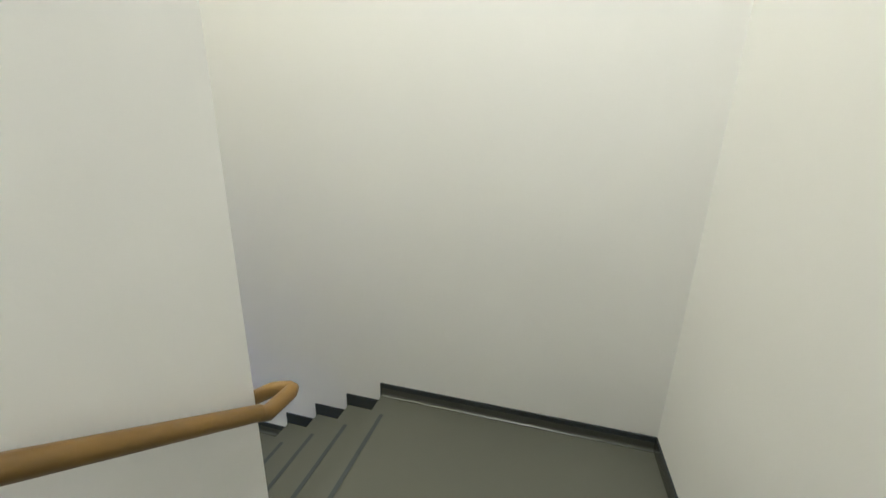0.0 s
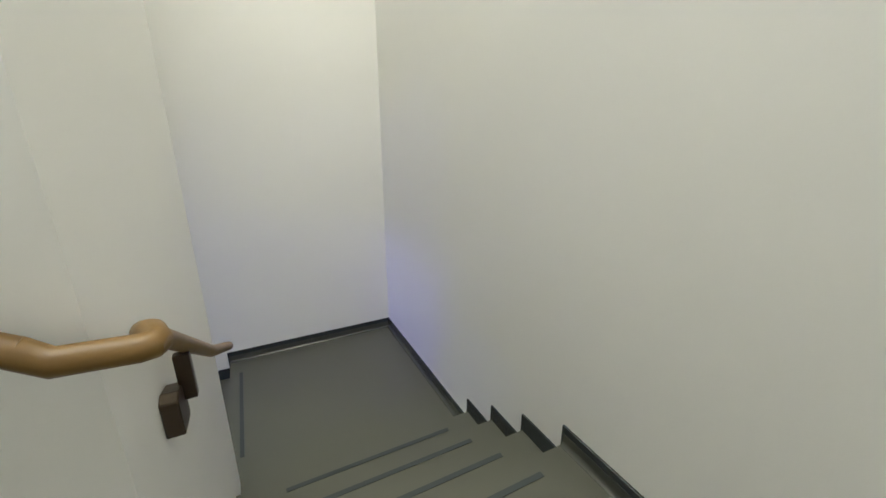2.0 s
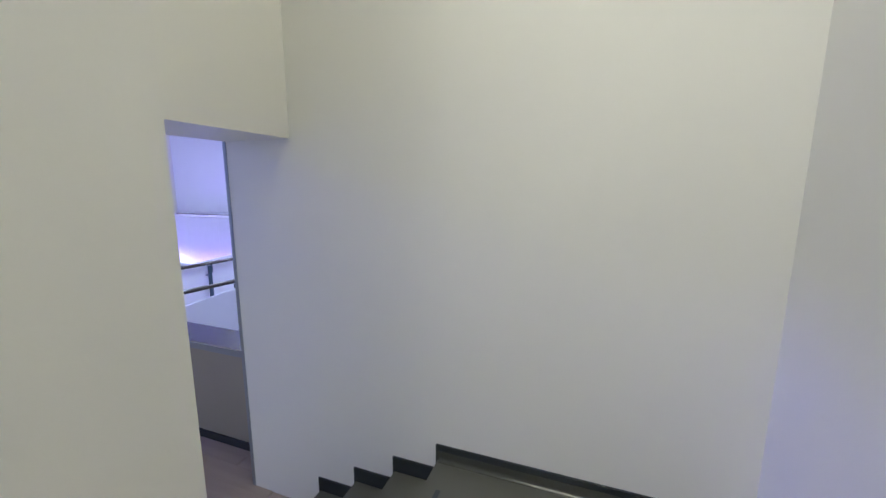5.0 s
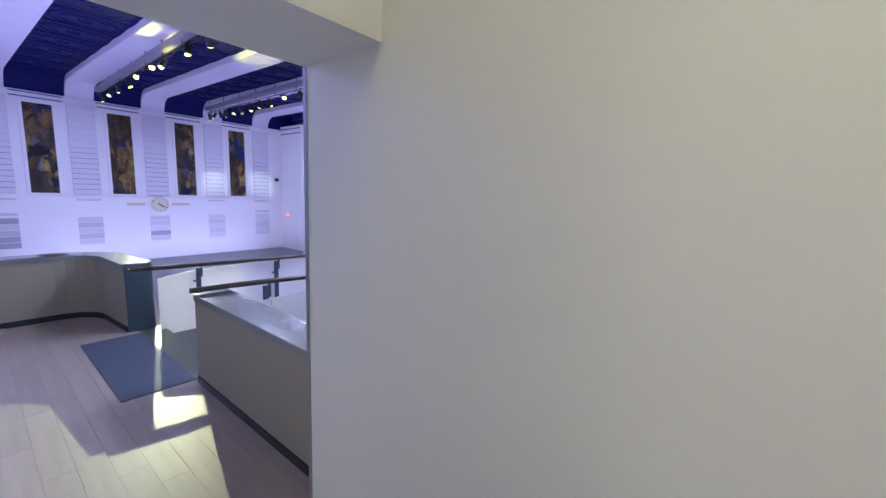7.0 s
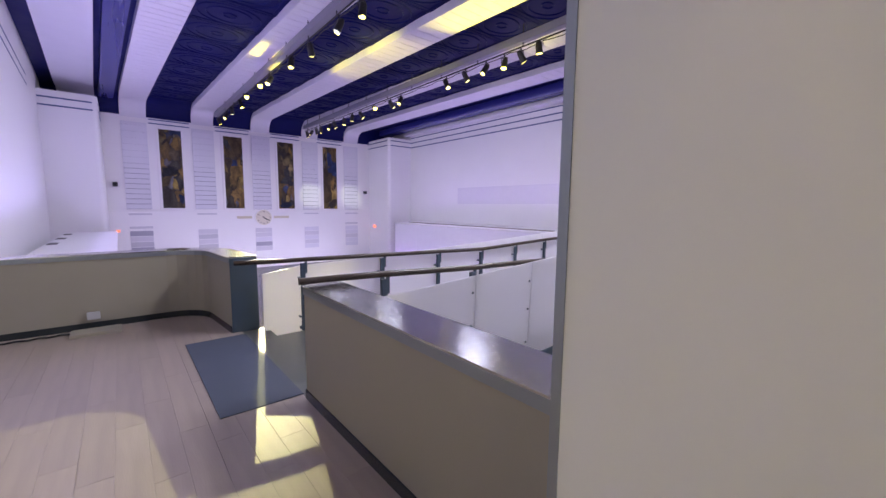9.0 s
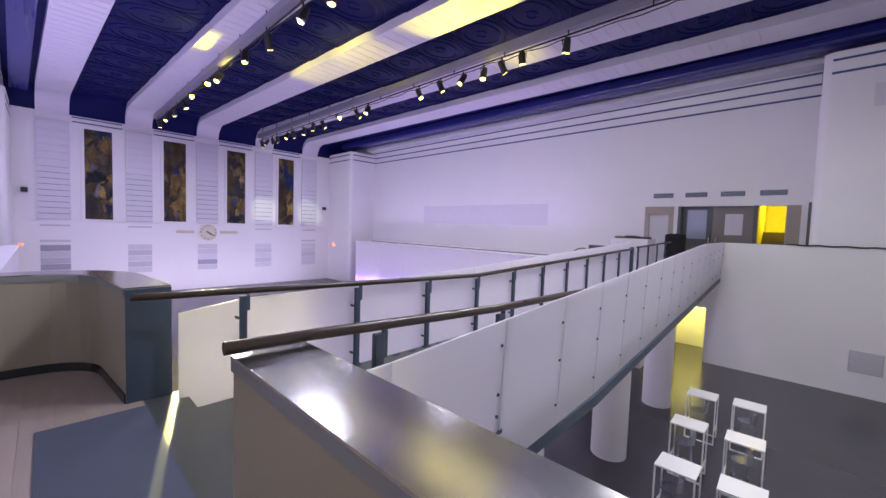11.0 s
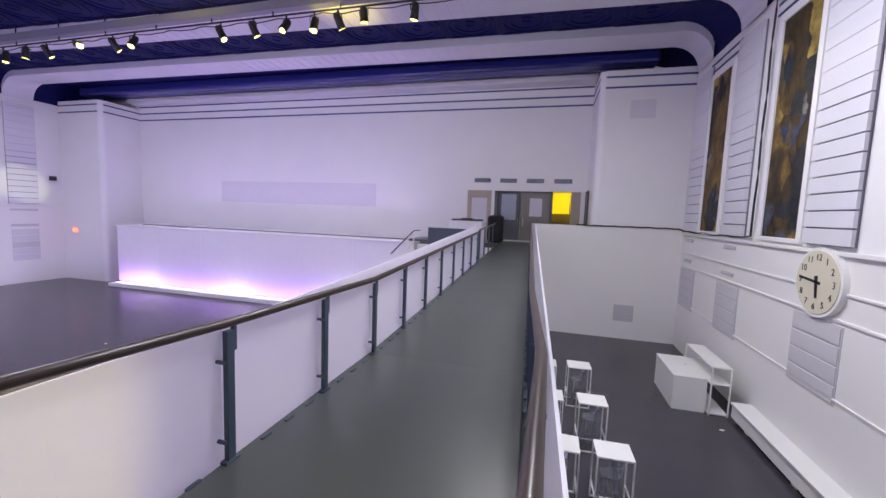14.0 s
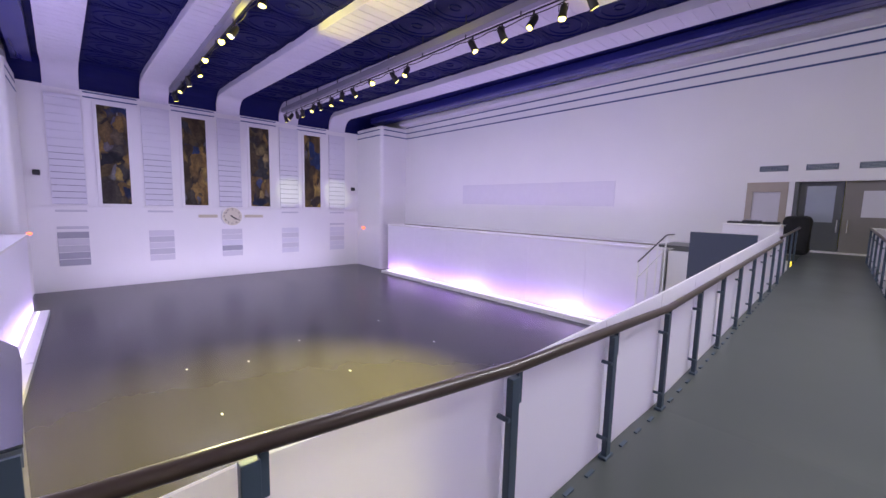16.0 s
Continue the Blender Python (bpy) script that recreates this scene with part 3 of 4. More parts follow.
def clock(x, s, y, z, r, name, hour, minute):
    p = empty(name, (x, y, z), "round cream wall clock with black numerals and pointers", "clock")
    bm = bmesh.new()
    cyl(bm, (x, y, z), (x + s * 0.1, y, z), r * 1.1, seg=48)
    sub("rim", bm, M_PLASTIC, p, "white clock rim")
    bm = bmesh.new()
    cyl(bm, (x + s * 0.1, y, z), (x + s * 0.115, y, z), r, seg=48)
    sub("dial", bm, M_CLOCK, p)
    sgn = -1 if s < 0 else 1
    for h in range(1, 13):
        a = radians(30 * h)
        cu = bpy.data.curves.new("numeral", "FONT")
        cu.body, cu.size, cu.align_x, cu.align_y, cu.extrude = str(h), r * 0.3, "CENTER", "CENTER", 0.002
        t = new("numeral", cu)
        yy = y + s * r * 0.78 * math.sin(a)
        t.matrix_world = pose(x + s * 0.119, yy, z + r * 0.78 * math.cos(a), 90, 0, 90 if s > 0 else -90)
        me = bpy.data.meshes.new_from_object(t.evaluated_get(bpy.context.evaluated_depsgraph_get()))
        o = new("numeral", me)
        o.matrix_world = t.matrix_world.copy()
        bpy.data.objects.remove(t)
        me.materials.clear()
        me.materials.append(M_BLACK)
        m = o.matrix_world.copy()
        o.parent = p
        o.matrix_parent_inverse = Matrix.Translation(p.location).inverted()
        o.matrix_basis = m
    for nm, ang, ln, w in (("hour_pointer", 30 * hour + minute / 2, 0.5, 0.05), ("minute_pointer", 6 * minute, 0.85, 0.035)):
        a = radians(ang)
        d = Vector((0, s * math.sin(a), math.cos(a)))
        q = Vector((0, s * math.cos(a), -math.sin(a)))
        o = Vector((x + s * 0.122, y, z))
        k = Vector((s * 0.006, 0, 0))
        bm = bmesh.new()
        A, B = o - d * r * 0.2, o + d * r * ln
        hull(bm, (A - q * w * r * 1.4, A + q * w * r * 1.4, A + q * w * r * 1.4 + k, A - q * w * r * 1.4 + k), (B - q * w * r, B + q * w * r, B + q * w * r + k, B - q * w * r + k))
        bmesh.ops.recalc_face_normals(bm, faces=bm.faces)
        sub(nm, bm, M_BLACK, p)
    return p


clock(XL, 1, 9.68, 0.79, 0.58, "wall_clock", 4, 20)
clock(XR, -1, 10.98, 0.72, 0.6, "wall_clock", 5, 46)
for y0, y1 in ((7.82, 8.85), (10.45, 11.6)):
    tagged(part("wall_bar", boxed(XL, XL + 0.06, y0, y1, 0.72, 0.9, 0.01), M_GOLD), "flat cream bar beside the wall clock", "wall ornament", "clock bars")

# bar block with a lit front
def lit_block(x0, x1, y_front, s, depth, top, name, label):
    p = empty(name, ((x0 + x1) / 2, y_front, FZ), label, "bar counter")
    yb = y_front + s * depth
    sub("body", boxed(x0, x1, min(y_front + s * 0.06, yb), max(y_front + s * 0.06, yb), FZ, top - 0.08), M_WALL, p)
    n = 6
    for i in range(n):
        a, b = x0 + (x1 - x0) * i / n, x0 + (x1 - x0) * (i + 1) / n
        sub("front_panel", boxed(a + 0.004, b - 0.004, min(y_front, y_front + s * 0.05), max(y_front, y_front + s * 0.05), FZ + 0.3, top - 0.09), M_GLOWPANEL, p)
    sub("top", boxed(x0 - 0.05, x1 + 0.05, min(y_front - s * 0.06, yb), max(y_front - s * 0.06, yb), top - 0.075, top, 0.01), M_WALL, p)
    pl0, pl1 = sorted((y_front - s * 0.45, y_front + s * 0.05))
    sub("plinth", boxed(x0 - 0.2, x1 + 0.2, pl0, pl1, FZ, FZ + 0.2, 0.015), M_PLASTIC, p)
    l0, l1 = sorted((y_front - s * 0.16, y_front - s * 0.1))
    sub("led_strip", boxed(x0, x1, l0, l1, FZ + 0.203, FZ + 0.225), M_LED, p, "glowing white light strip")
    return p


lit_block(-27.6, -9.6, 18.6, 1, 2.6, 0.4, "bar_block", "long white bar block with a violet-lit front panel")
lit_block(-27.0, -8.75, 0.92, -1, 1.9, 0.3, "bar_block", "long white bar block with a lit front beside the gallery")
for k in range(9):
    lx = -27.2 + 2.0 * k
    lamp("led_light", "AREA", (lx, 18.17, FZ + 0.24), (lx, 18.6, FZ + 2.4), (19, 14, 26)[(k * 5) % 3], ((0.5, 0.22, 1.0), (0.66, 0.46, 1.0), (0.46, 0.18, 1.0))[k % 3], 1.7, 0.06)
lamp("led_light", "AREA", (-18.0, 1.12, FZ + 0.24), (-18.0, 0.98, FZ + 2.2), 330, (0.62, 0.44, 1.0), 19.0, 0.06)

ledge = empty("bar_ledge", (-18.5, 20.1, 0.4), "long low beige ledge along the back of the bar block", "ledge")
sub("body", boxed(-27.2, -9.9, 19.75, 20.6, 0.4, 0.46, 0.01), M_PARAPET, ledge)
sub("board", boxed(-27.25, -9.85, 19.7, 20.65, 0.462, 0.49, 0.008), M_WALL, ledge)
sub("slot", boxed(-24.6, -23.4, 19.2, 19.5, 0.401, 0.406), M_BLACK, ledge, "dark slot in the block's top")

# ---- gallery, bridge ----
gal = bmesh.new()
box(gal, -8.3, -0.381, YN, 2.3, -0.3, 0.0)
structure("floor_gallery", gal, M_FLOORWOOD, "brown-grey plank floor of the gallery, worn")
structure("floor_threshold", boxed(-6.3, -3.86, 2.3, 2.62, -0.3, 0.0), M_BRIDGE, "grey vinyl threshold of the bridge")
tagged(part("floor_mat", boxed(-6.1, -3.95, 1.62, 2.3, 0.008, 0.016), M_MAT), "blue-grey rubber floor mat before the bridge", "mat")


def ramp_z(y):
    return 0.0 if y < 6.44 else 0.04 * (y - 6.44)


bd = bmesh.new()
yb = [2.62, 6.44, YP + 0.25]
for a, b in zip(yb, yb[1:]):
    za, zb = ramp_z(a), ramp_z(b)
    xa, xb = -3.76 - 0.04 * (a - 2.6), -3.76 - 0.04 * (b - 2.6)
    hull(bd, ((-5.8, a, za - 0.28), (xa, a, za - 0.28), (xa, a, za), (-5.8, a, za)), ((-5.8, b, zb - 0.28), (xb, b, zb - 0.28), (xb, b, zb), (-5.8, b, zb)))
bmesh.ops.recalc_face_normals(bd, faces=bd.faces)
structure("floor_bridge", bd, M_BRIDGE, "grey vinyl bridge deck that rises gently to the far landing")


def along(y, stops):
    for (a, u), (b, v) in zip(stops, stops[1:]):
        if y <= b:
            return u + (v - u) * (y - a) / (b - a)
    return stops[-1][1]


def rail_z(y, side="west"):
    if side == "east":
        return along(y, ((2.2, 1.09), (3.1, 1.085), (4.1, 1.04), (5.6, 0.995), (6.44, 0.96), (20.0, 0.935 + 0.04 * 13.56)))
    return along(y, ((2.1, 0.985), (4.25, 0.98), (6.44, 0.935), (20.0, 0.935 + 0.04 * 13.56)))


def side_x(side, y):
    if side == "west":
        return along(y, ((2.1, -6.12), (2.68, -5.99), (3.2, -5.94), (4.25, -5.776), (6.44, -5.73), (20.0, -5.76)))
    if side == "east":
        return along(y, ((2.2, -3.835), (2.63, -3.81), (3.1, -3.745), (4.1, -3.73), (5.6, -3.82), (6.44, -3.87), (20.0, -4.46)))
    return along(y, ((2.0, -3.79), (3.1, -3.76), (4.6, -3.82), (20.0, -4.46)))


def balustrade(side, y_end, label):
    s = 1 if side == "west" else -1
    p = empty("bridge_balustrade", (side_x(side, 4), 4.0, 0.0), label, "balustrade", "bridge balustrades")
    ys = [2.2 if side == "west" else 2.25, 3.05, 4.25, 5.38, 6.44] + [6.44 + 1.03 * k for k in range(1, 13)] + [YP]
    ys = [y for y in ys if y <= y_end] + ([y_end] if y_end not in ys else [])
    for y in ys[1:]:
        x, z0, z1 = side_x(side, y), ramp_z(y), rail_z(y, side)
        post = sub("post", boxed(x - 0.02, x + 0.02, y - 0.032, y + 0.032, z0 - 0.1, z1 - 0.05, 0.004), M_STEEL, p)
        sub("bracket", boxed(x - 0.012, x + 0.012, y + 0.03, y + 0.06, z1 - 0.2, z1 - 0.02), M_STEEL, p)
        sub("foot_plate", boxed(x - 0.03, x + 0.03, y - 0.06, y + 0.06, z0 - 0.02, z0 + 0.02, 0.004), M_STEEL, p)
        if y > ys[1]:
            for k in range(3):
                yk = y - 0.27 * (k + 1)
                xk = side_x(side, yk) + s * 0.02
                sub("edge_clip", boxed(xk - 0.012, xk + 0.012, yk - 0.05, yk + 0.05, ramp_z(yk) - 0.01, ramp_z(yk) + 0.012), M_STEEL, p)
        for zb in (0.16, 0.72):
            bm = bmesh.new()
            cyl(bm, (x - s * 0.05, y - 0.05, z0 + zb), (x + s * 0.02, y - 0.05, z0 + zb), 0.014, seg=8)
            sub("clamp", bm, M_STEEL, p)
    bm = bmesh.new()
    tube(bm, [(side_x(side, y), y, rail_z(y, side)) for y in (ys[:1] + [2.63] + ys[1:])], 0.032, 12)
    sub("handrail", bm, M_WALNUT, p, "dark brown round wooden handrail", True)
    return p, ys


def cladding(side, y_end):
    """White panels hung outside the posts, with a straight top edge."""
    s = -1 if side == "west" else 1
    ys = [2.54 if side == "west" else 2.64, 3.05, 4.25, 5.38, 6.44] + [6.44 + 1.03 * k for k in range(1, 13)] + [YP]
    ys = [y for y in ys if y <= y_end]
    line = "west" if side == "west" else "panel"
    p = empty("bridge_cladding", (side_x(line, 4) + s * 0.08, 4.0, -0.3), "white frosted panels along the outside of the bridge", "panelling", "bridge cladding")

    def top(y):
        return 0.8 if y < 2.61 else min(1.46, 0.87 + 0.05 * (y - 2.62))

    def flare(y):
        return side_x("panel", y) + 0.12

    for a, b in zip(ys, ys[1:]):
        xa, xb = side_x(line, a) + s * (0.085 if a < 2.61 else 0.06), side_x(line, b) + s * 0.06
        ta, tb_ = (xa, xb) if side == "west" else (flare(a), flare(b))
        bm = bmesh.new()
        w = s * 0.018
        ba, bb = -0.36 + ramp_z(a), -0.36 + ramp_z(b)
        hull(bm, ((xa, a + 0.004, ba), (xa + w, a + 0.004, ba), (ta + w, a + 0.004, top(a)), (ta, a + 0.004, top(a))), ((xb, b - 0.004, bb), (xb + w, b - 0.004, bb), (tb_ + w, b - 0.004, top(b)), (tb_, b - 0.004, top(b))))
        bmesh.ops.recalc_face_normals(bm, faces=bm.faces)
        sub("panel", bm, M_PANEL, p)
        for zz in (-0.12, 0.3 + 0.2 * (b / YP), 0.75):
            bm = bmesh.new()
            f = (zz + 0.36) / (top(b) - ramp_z(b) + 0.36)
            xf = xb + (tb_ - xb) * f + w
            cyl(bm, (xf, b - 0.05, ramp_z(b) + zz), (xf + s * 0.012, b - 0.05, ramp_z(b) + zz), 0.014, seg=8)
            sub("bolt", bm, M_STEEL, p)


balustrade("west", 13.65, "dark handrail on blue-grey steel posts along the bridge")
balustrade("east", 18.9, "dark handrail on blue-grey steel posts along the bridge")
cladding("west", 14.0)
cladding("east", YP)
bm = bmesh.new()
for a, b in ((2.62, 6.44), (6.44, YP)):
    xa, xb = side_x("east", a) + 0.03, side_x("east", b) + 0.03
    za, zb = ramp_z(a), ramp_z(b)
    hull(bm, ((xa - 0.1, a, za - 0.5), (xa + 0.06, a, za - 0.5), (xa + 0.06, a, za - 0.362), (xa - 0.1, a, za - 0.362)), ((xb - 0.1, b, zb - 0.5), (xb + 0.06, b, zb - 0.5), (xb + 0.06, b, zb - 0.362), (xb - 0.1, b, zb - 0.362)))
bmesh.ops.recalc_face_normals(bm, faces=bm.faces)
structure("beam_bridge", bm, M_STEEL, "blue-grey steel edge beam under the bridge")
bm = bmesh.new()
for x in (-5.5,):
    for a, b in ((2.62, 6.44), (6.44, YP)):
        za, zb = ramp_z(a), ramp_z(b)
        hull(bm, ((x - 0.1, a, za - 0.5), (x + 0.1, a, za - 0.5), (x + 0.1, a, za - 0.282), (x - 0.1, a, za - 0.282)), ((x - 0.1, b, zb - 0.5), (x + 0.1, b, zb - 0.5), (x + 0.1, b, zb - 0.282), (x - 0.1, b, zb - 0.282)))
bmesh.ops.recalc_face_normals(bm, faces=bm.faces)
structure("beam_bridge", bm, M_STEEL, "blue-grey steel edge beam under the bridge")
for y in (6.5, 10.15, 13.68):
    bm = bmesh.new()
    cyl(bm, (-4.88, y, FZ), (-4.88, y, ramp_z(y) - 0.285), 0.36, seg=40)
    tagged(part("column", bm, M_WALL, None, "", True), "round white column that carries the bridge", "column", "bridge columns", "structure")


def parapet(points, width, h, mat, label, name):
    """A low wall along a line of plan points, with a skirting and a steel cap."""
    p = empty(name, (*points[0], 0), label, "parapet", "", "structure")
    def strip(bm, d0, d1, z0, z1):
        n = len(points)
        for_a = []
        for i, q in enumerate(points):
            a = Vector(points[max(i - 1, 0)])
            b = Vector(points[min(i + 1, n - 1)])
            d = (b - a).normalized()
            nn = Vector((-d.y, d.x))
            for_a.append((Vector(q) + nn * d0, Vector(q) + nn * d1))
        rows = [(bm.verts.new((*u, z0)), bm.verts.new((*v, z0)), bm.verts.new((*v, z1)), bm.verts.new((*u, z1))) for u, v in for_a]
        for a, b in zip(rows, rows[1:]):
            for k in range(4):
                bm.faces.new((a[k], a[(k + 1) % 4], b[(k + 1) % 4], b[k]))
        bm.faces.new(rows[0][::-1])
        bm.faces.new(rows[-1])
        bmesh.ops.recalc_face_normals(bm, faces=bm.faces)
        return bm
    sub("wall_panel", strip(bmesh.new(), 0.0, width, 0.0, h - 0.075), mat, p)
    sub("cap_edge", strip(bmesh.new(), -0.012, width + 0.012, h - 0.075, h - 0.012), M_CAPEDGE, p)
    sub("cap", strip(bmesh.new(), -0.014, width + 0.014, h - 0.012, h), M_CAP, p, "brushed steel cap")
    sub("skirting", strip(bmesh.new(), -0.014, -0.001, 0.0, 0.09), M_SKIRT, p)
    return p


parapet([(-3.86, 2.3), (-1.16, 2.3)][::-1][::-1], 0.33, 1.045, M_PARAPET, "beige laminated parapet with a brushed steel cap", "wall_parapet")
corner = [(-6.27, 2.18), (-7.2, 2.1)] + [(-7.2 - 0.5 * math.sin(radians(a)), 1.6 + 0.5 * math.cos(radians(a))) for a in range(15, 91, 15)] + [(-7.7, YN)]
parapet(corner[::-1], 0.33, 1.045, M_PARAPET, "beige laminated parapet with a rounded corner and steel cap", "wall_parapet")
tagged(part("parapet_end_plate", boxed(-6.27, -6.255, 2.18, 2.52, 0.0, 1.03), M_STEEL), "blue-grey steel end plate of the parapet", "end plate", "", "structure")

# ---- stair ----
R, G = 0.181, 0.33
SX, SY, S0 = 2.352, 1.98, -3.083
ZA, ZB = 8 * R, 4 * R
CX, C1, C2 = 0.691, -1.233, 0.321
E1, F1 = -0.947, 0.604
TOP = 8.0
structure("wall_stair_east", boxed(SX, SX + 0.2, S0 - 0.2, SY + 0.2, 0.0, TOP), M_STAIRWALL, "white painted stair wall")
structure("wall_stair_north", boxed(-1.09, SX, SY, SY + 0.32, 0.0, TOP), M_STAIRWALL, "white painted stair wall that ends as the jamb of the opening")
structure("wall_stair_south", boxed(-1.15, SX, S0 - 0.2, S0, 0.0, TOP), M_STAIRWALL, "white painted stair wall")
structure("wall_stair_core", boxed(-1.15, CX, C1, C2, 0.0, TOP), M_STAIRWALL, "white painted core wall round which the stair turns")
structure("wall_stair_lintel", boxed(-1.09, -0.49, C2, SY, 2.87, TOP), M_STAIRWALL, "white painted lintel over the opening to the gallery")
structure("wall_stair_west", boxed(-1.35, -1.15, S0, C1, 0.0, TOP), M_STAIRWALL, "white painted stair wall")
structure("ceiling_stair", boxed(-1.15, SX, S0, SY, TOP, TOP + 0.2), M_STAIRWALL, "white painted stair ceiling")
structure("wall_hall_southeast", boxed(-1.15, XR + 0.4, 2.302, 2.6, FZ, 9.3), M_WALL, "white plastered wall beside the stair")
structure("wall_hall_stair", boxed(-1.15, -0.95, YN, 2.3, TOP + 0.2, 9.3), M_WALL, "white plastered wall above the stair")

structure("trim_corner_bead", boxed(-1.105, -1.075, SY - 0.004, SY + 0.3, 0.0, 2.87), M_CAPEDGE, "grey metal edge strip on the jamb")
st = empty("staircase", (1.5, -1.0, 0.0), "grey vinyl staircase with dark nosing strips, turning left", "staircase", "", "structure")
sub("landing", boxed(-1.15, SX, S0, E1, ZA - 0.2, ZA), M_STAIR, st)
for k in range(1, 6):
    sub("step", boxed(-1.15, 0.55 - (k - 1) * G, S0, C1, ZA + (k - 1) * R, ZA + k * R), M_STAIR, st)
sub("landing", boxed(F1, SX, E1 + 3 * G, SY, ZB - 0.2, ZB), M_STAIR, st)
for k in range(1, 4):
    z = ZA - k * R
    sub("step", boxed(CX, SX, E1 + (k - 1) * G, E1 + k * G, z - 0.25, z), M_STAIR, st)
    z = ZB - k * R
    sub("step", boxed(F1 - k * G, F1 - (k - 1) * G, C2, SY, z - 0.25, z), M_STAIR, st)
for k in range(4):
    y, z = E1 + k * G, ZA - k * R
    sub("nosing_strip", boxed(CX + 0.28, SX - 0.24, y - 0.115, y - 0.085, z, z + 0.004), M_STRIP, st)
    x, z = F1 - k * G, ZB - k * R
    sub("nosing_strip", boxed(x + 0.085, x + 0.115, C2 + 0.24, SY - 0.26, z, z + 0.004), M_STRIP, st)
SK = 0.112
sk = empty("stair_skirting", (SX, S0, ZA), "dark glossy stepped skirting along the stair", "skirting", "", "structure")


def skirt(x0, x1, y0, y1, z0, z1):
    sub("skirting_piece", boxed(x0, x1, y0, y1, z0, z1, 0.002), M_SKIRT, sk)


def landing_skirt(x0, x1, y0, y1, z):
    sub("skirting_piece", boxed(x0, x1, y0, y1, z, z + SK - 0.042), M_COVE, sk)
    sub("skirting_edge", boxed(x0, x1, y0, y1, z + SK - 0.042, z + SK, 0.002), M_SKIRT, sk, "dark glossy top edge")


T = 0.014
landing_skirt(SX - T, SX, S0, E1, ZA)
landing_skirt(0.56, SX - T, S0, S0 + T, ZA)
for k in range(1, 4):
    z = ZA - k * R
    skirt(SX - T, SX, E1 + (k - 1) * G + T, E1 + k * G, z, z + SK)
for k in range(4):
    y, z = E1 + k * G, ZA - k * R
    skirt(SX - T, SX, y, y + T, z - R + (SK if k < 3 else SK), z + SK)
landing_skirt(SX - T, SX, E1 + 3 * G + T, SY, ZB)
landing_skirt(F1, SX - T, SY - T, SY, ZB)
for k in range(4):
    x, z = F1 - k * G, ZB - k * R
    skirt(x - T, x, SY - T, SY, z - R + SK, z + SK)
    if k < 3:
        skirt(x - G, x - T, SY - T, SY, z - R, z - R + SK)

def cove_strip(axis, lo, hi, corner, s, z):
    """Hollow-curved foot of the skirting: corner is the wall's line, s the way into the stair."""
    arc = [(corner + s * (T + 0.025 * (1 - math.sin(radians(15 * i)))), z + 0.025 * (1 - math.cos(radians(15 * i)))) for i in range(7)]
    sub("cove_strip", prism(bmesh.new(), [(corner + s * T, z)] + arc, axis, lo, hi), M_COVE, sk, "curved vinyl foot of the skirting", True)


cove_strip("y", E1 + 3 * G + T, SY - T, SX, -1, ZB + 0.001)
cove_strip("x", F1 + 0.01, SX - T, SY, -1, ZB + 0.001)
cove_strip("y", S0 + T, E1, SX, -1, ZA + 0.001)

hr = empty("handrail", (CX + 0.07, -1.0, 1.9), "varnished oak handrail on steel brackets, bent round the core", "handrail")
rail_y = C1 - 0.075
RX = CX + 0.075
OX = CX + 0.125
bm = bmesh.new()
tube(bm, [(-1.1, rail_y, 3.74), (0.06, rail_y, 3.045), (0.62, rail_y, 2.713)], 0.028, 14)
sub("rail", bm, M_OAK, hr, "", True)
bm = bmesh.new()
tube(bm, [(0.618, rail_y, 2.714), (0.66, rail_y, 2.682), (OX - 0.03, rail_y + 0.002, 2.675), (OX - 0.014, rail_y + 0.01, 2.674), (OX - 0.01, rail_y + 0.022, 2.673), (RX + 0.022, rail_y + 0.08, 2.668), (RX + 0.006, rail_y + 0.105, 2.658), (RX, rail_y + 0.15, 2.632)], 0.0285, 14)
sub("corner_bend", bm, M_OAK, hr, "", True)
bm = bmesh.new()
tube(bm, [(RX, rail_y + 0.145, 2.635), (RX, -0.348, 2.13), (RX, 0.36, 1.765), (RX, 0.395, 1.745), (RX - 0.012, 0.42, 1.735), (RX - 0.04, 0.43, 1.73), (CX - 0.05, 0.425, 1.722), (CX - 0.12, 0.415, 1.7), (-0.6, C2 + 0.08, 1.3)], 0.026, 14)
sub("rail", bm, M_OAK, hr, "", True)
y, z = -0.88, 2.42
bm = bmesh.new()
prism(bm, [(y - 0.065, z - 0.235), (y + 0.04, z - 0.245), (y + 0.055, z - 0.23), (y + 0.055, z - 0.12), (y - 0.03, z - 0.1), (y - 0.065, z - 0.115)], "x", CX, CX + 0.05)
bmesh.ops.bevel(bm, geom=bm.edges[:], offset=0.004, segments=1, affect="EDGES")
sub("bracket", bm, M_BRACKET, hr, "dark bronze bracket")
sub("bracket_arm", boxed(CX + 0.04, CX + 0.085, y + 0.018, y + 0.05, z - 0.17, z - 0.012, 0.004), M_BRACKET, hr)

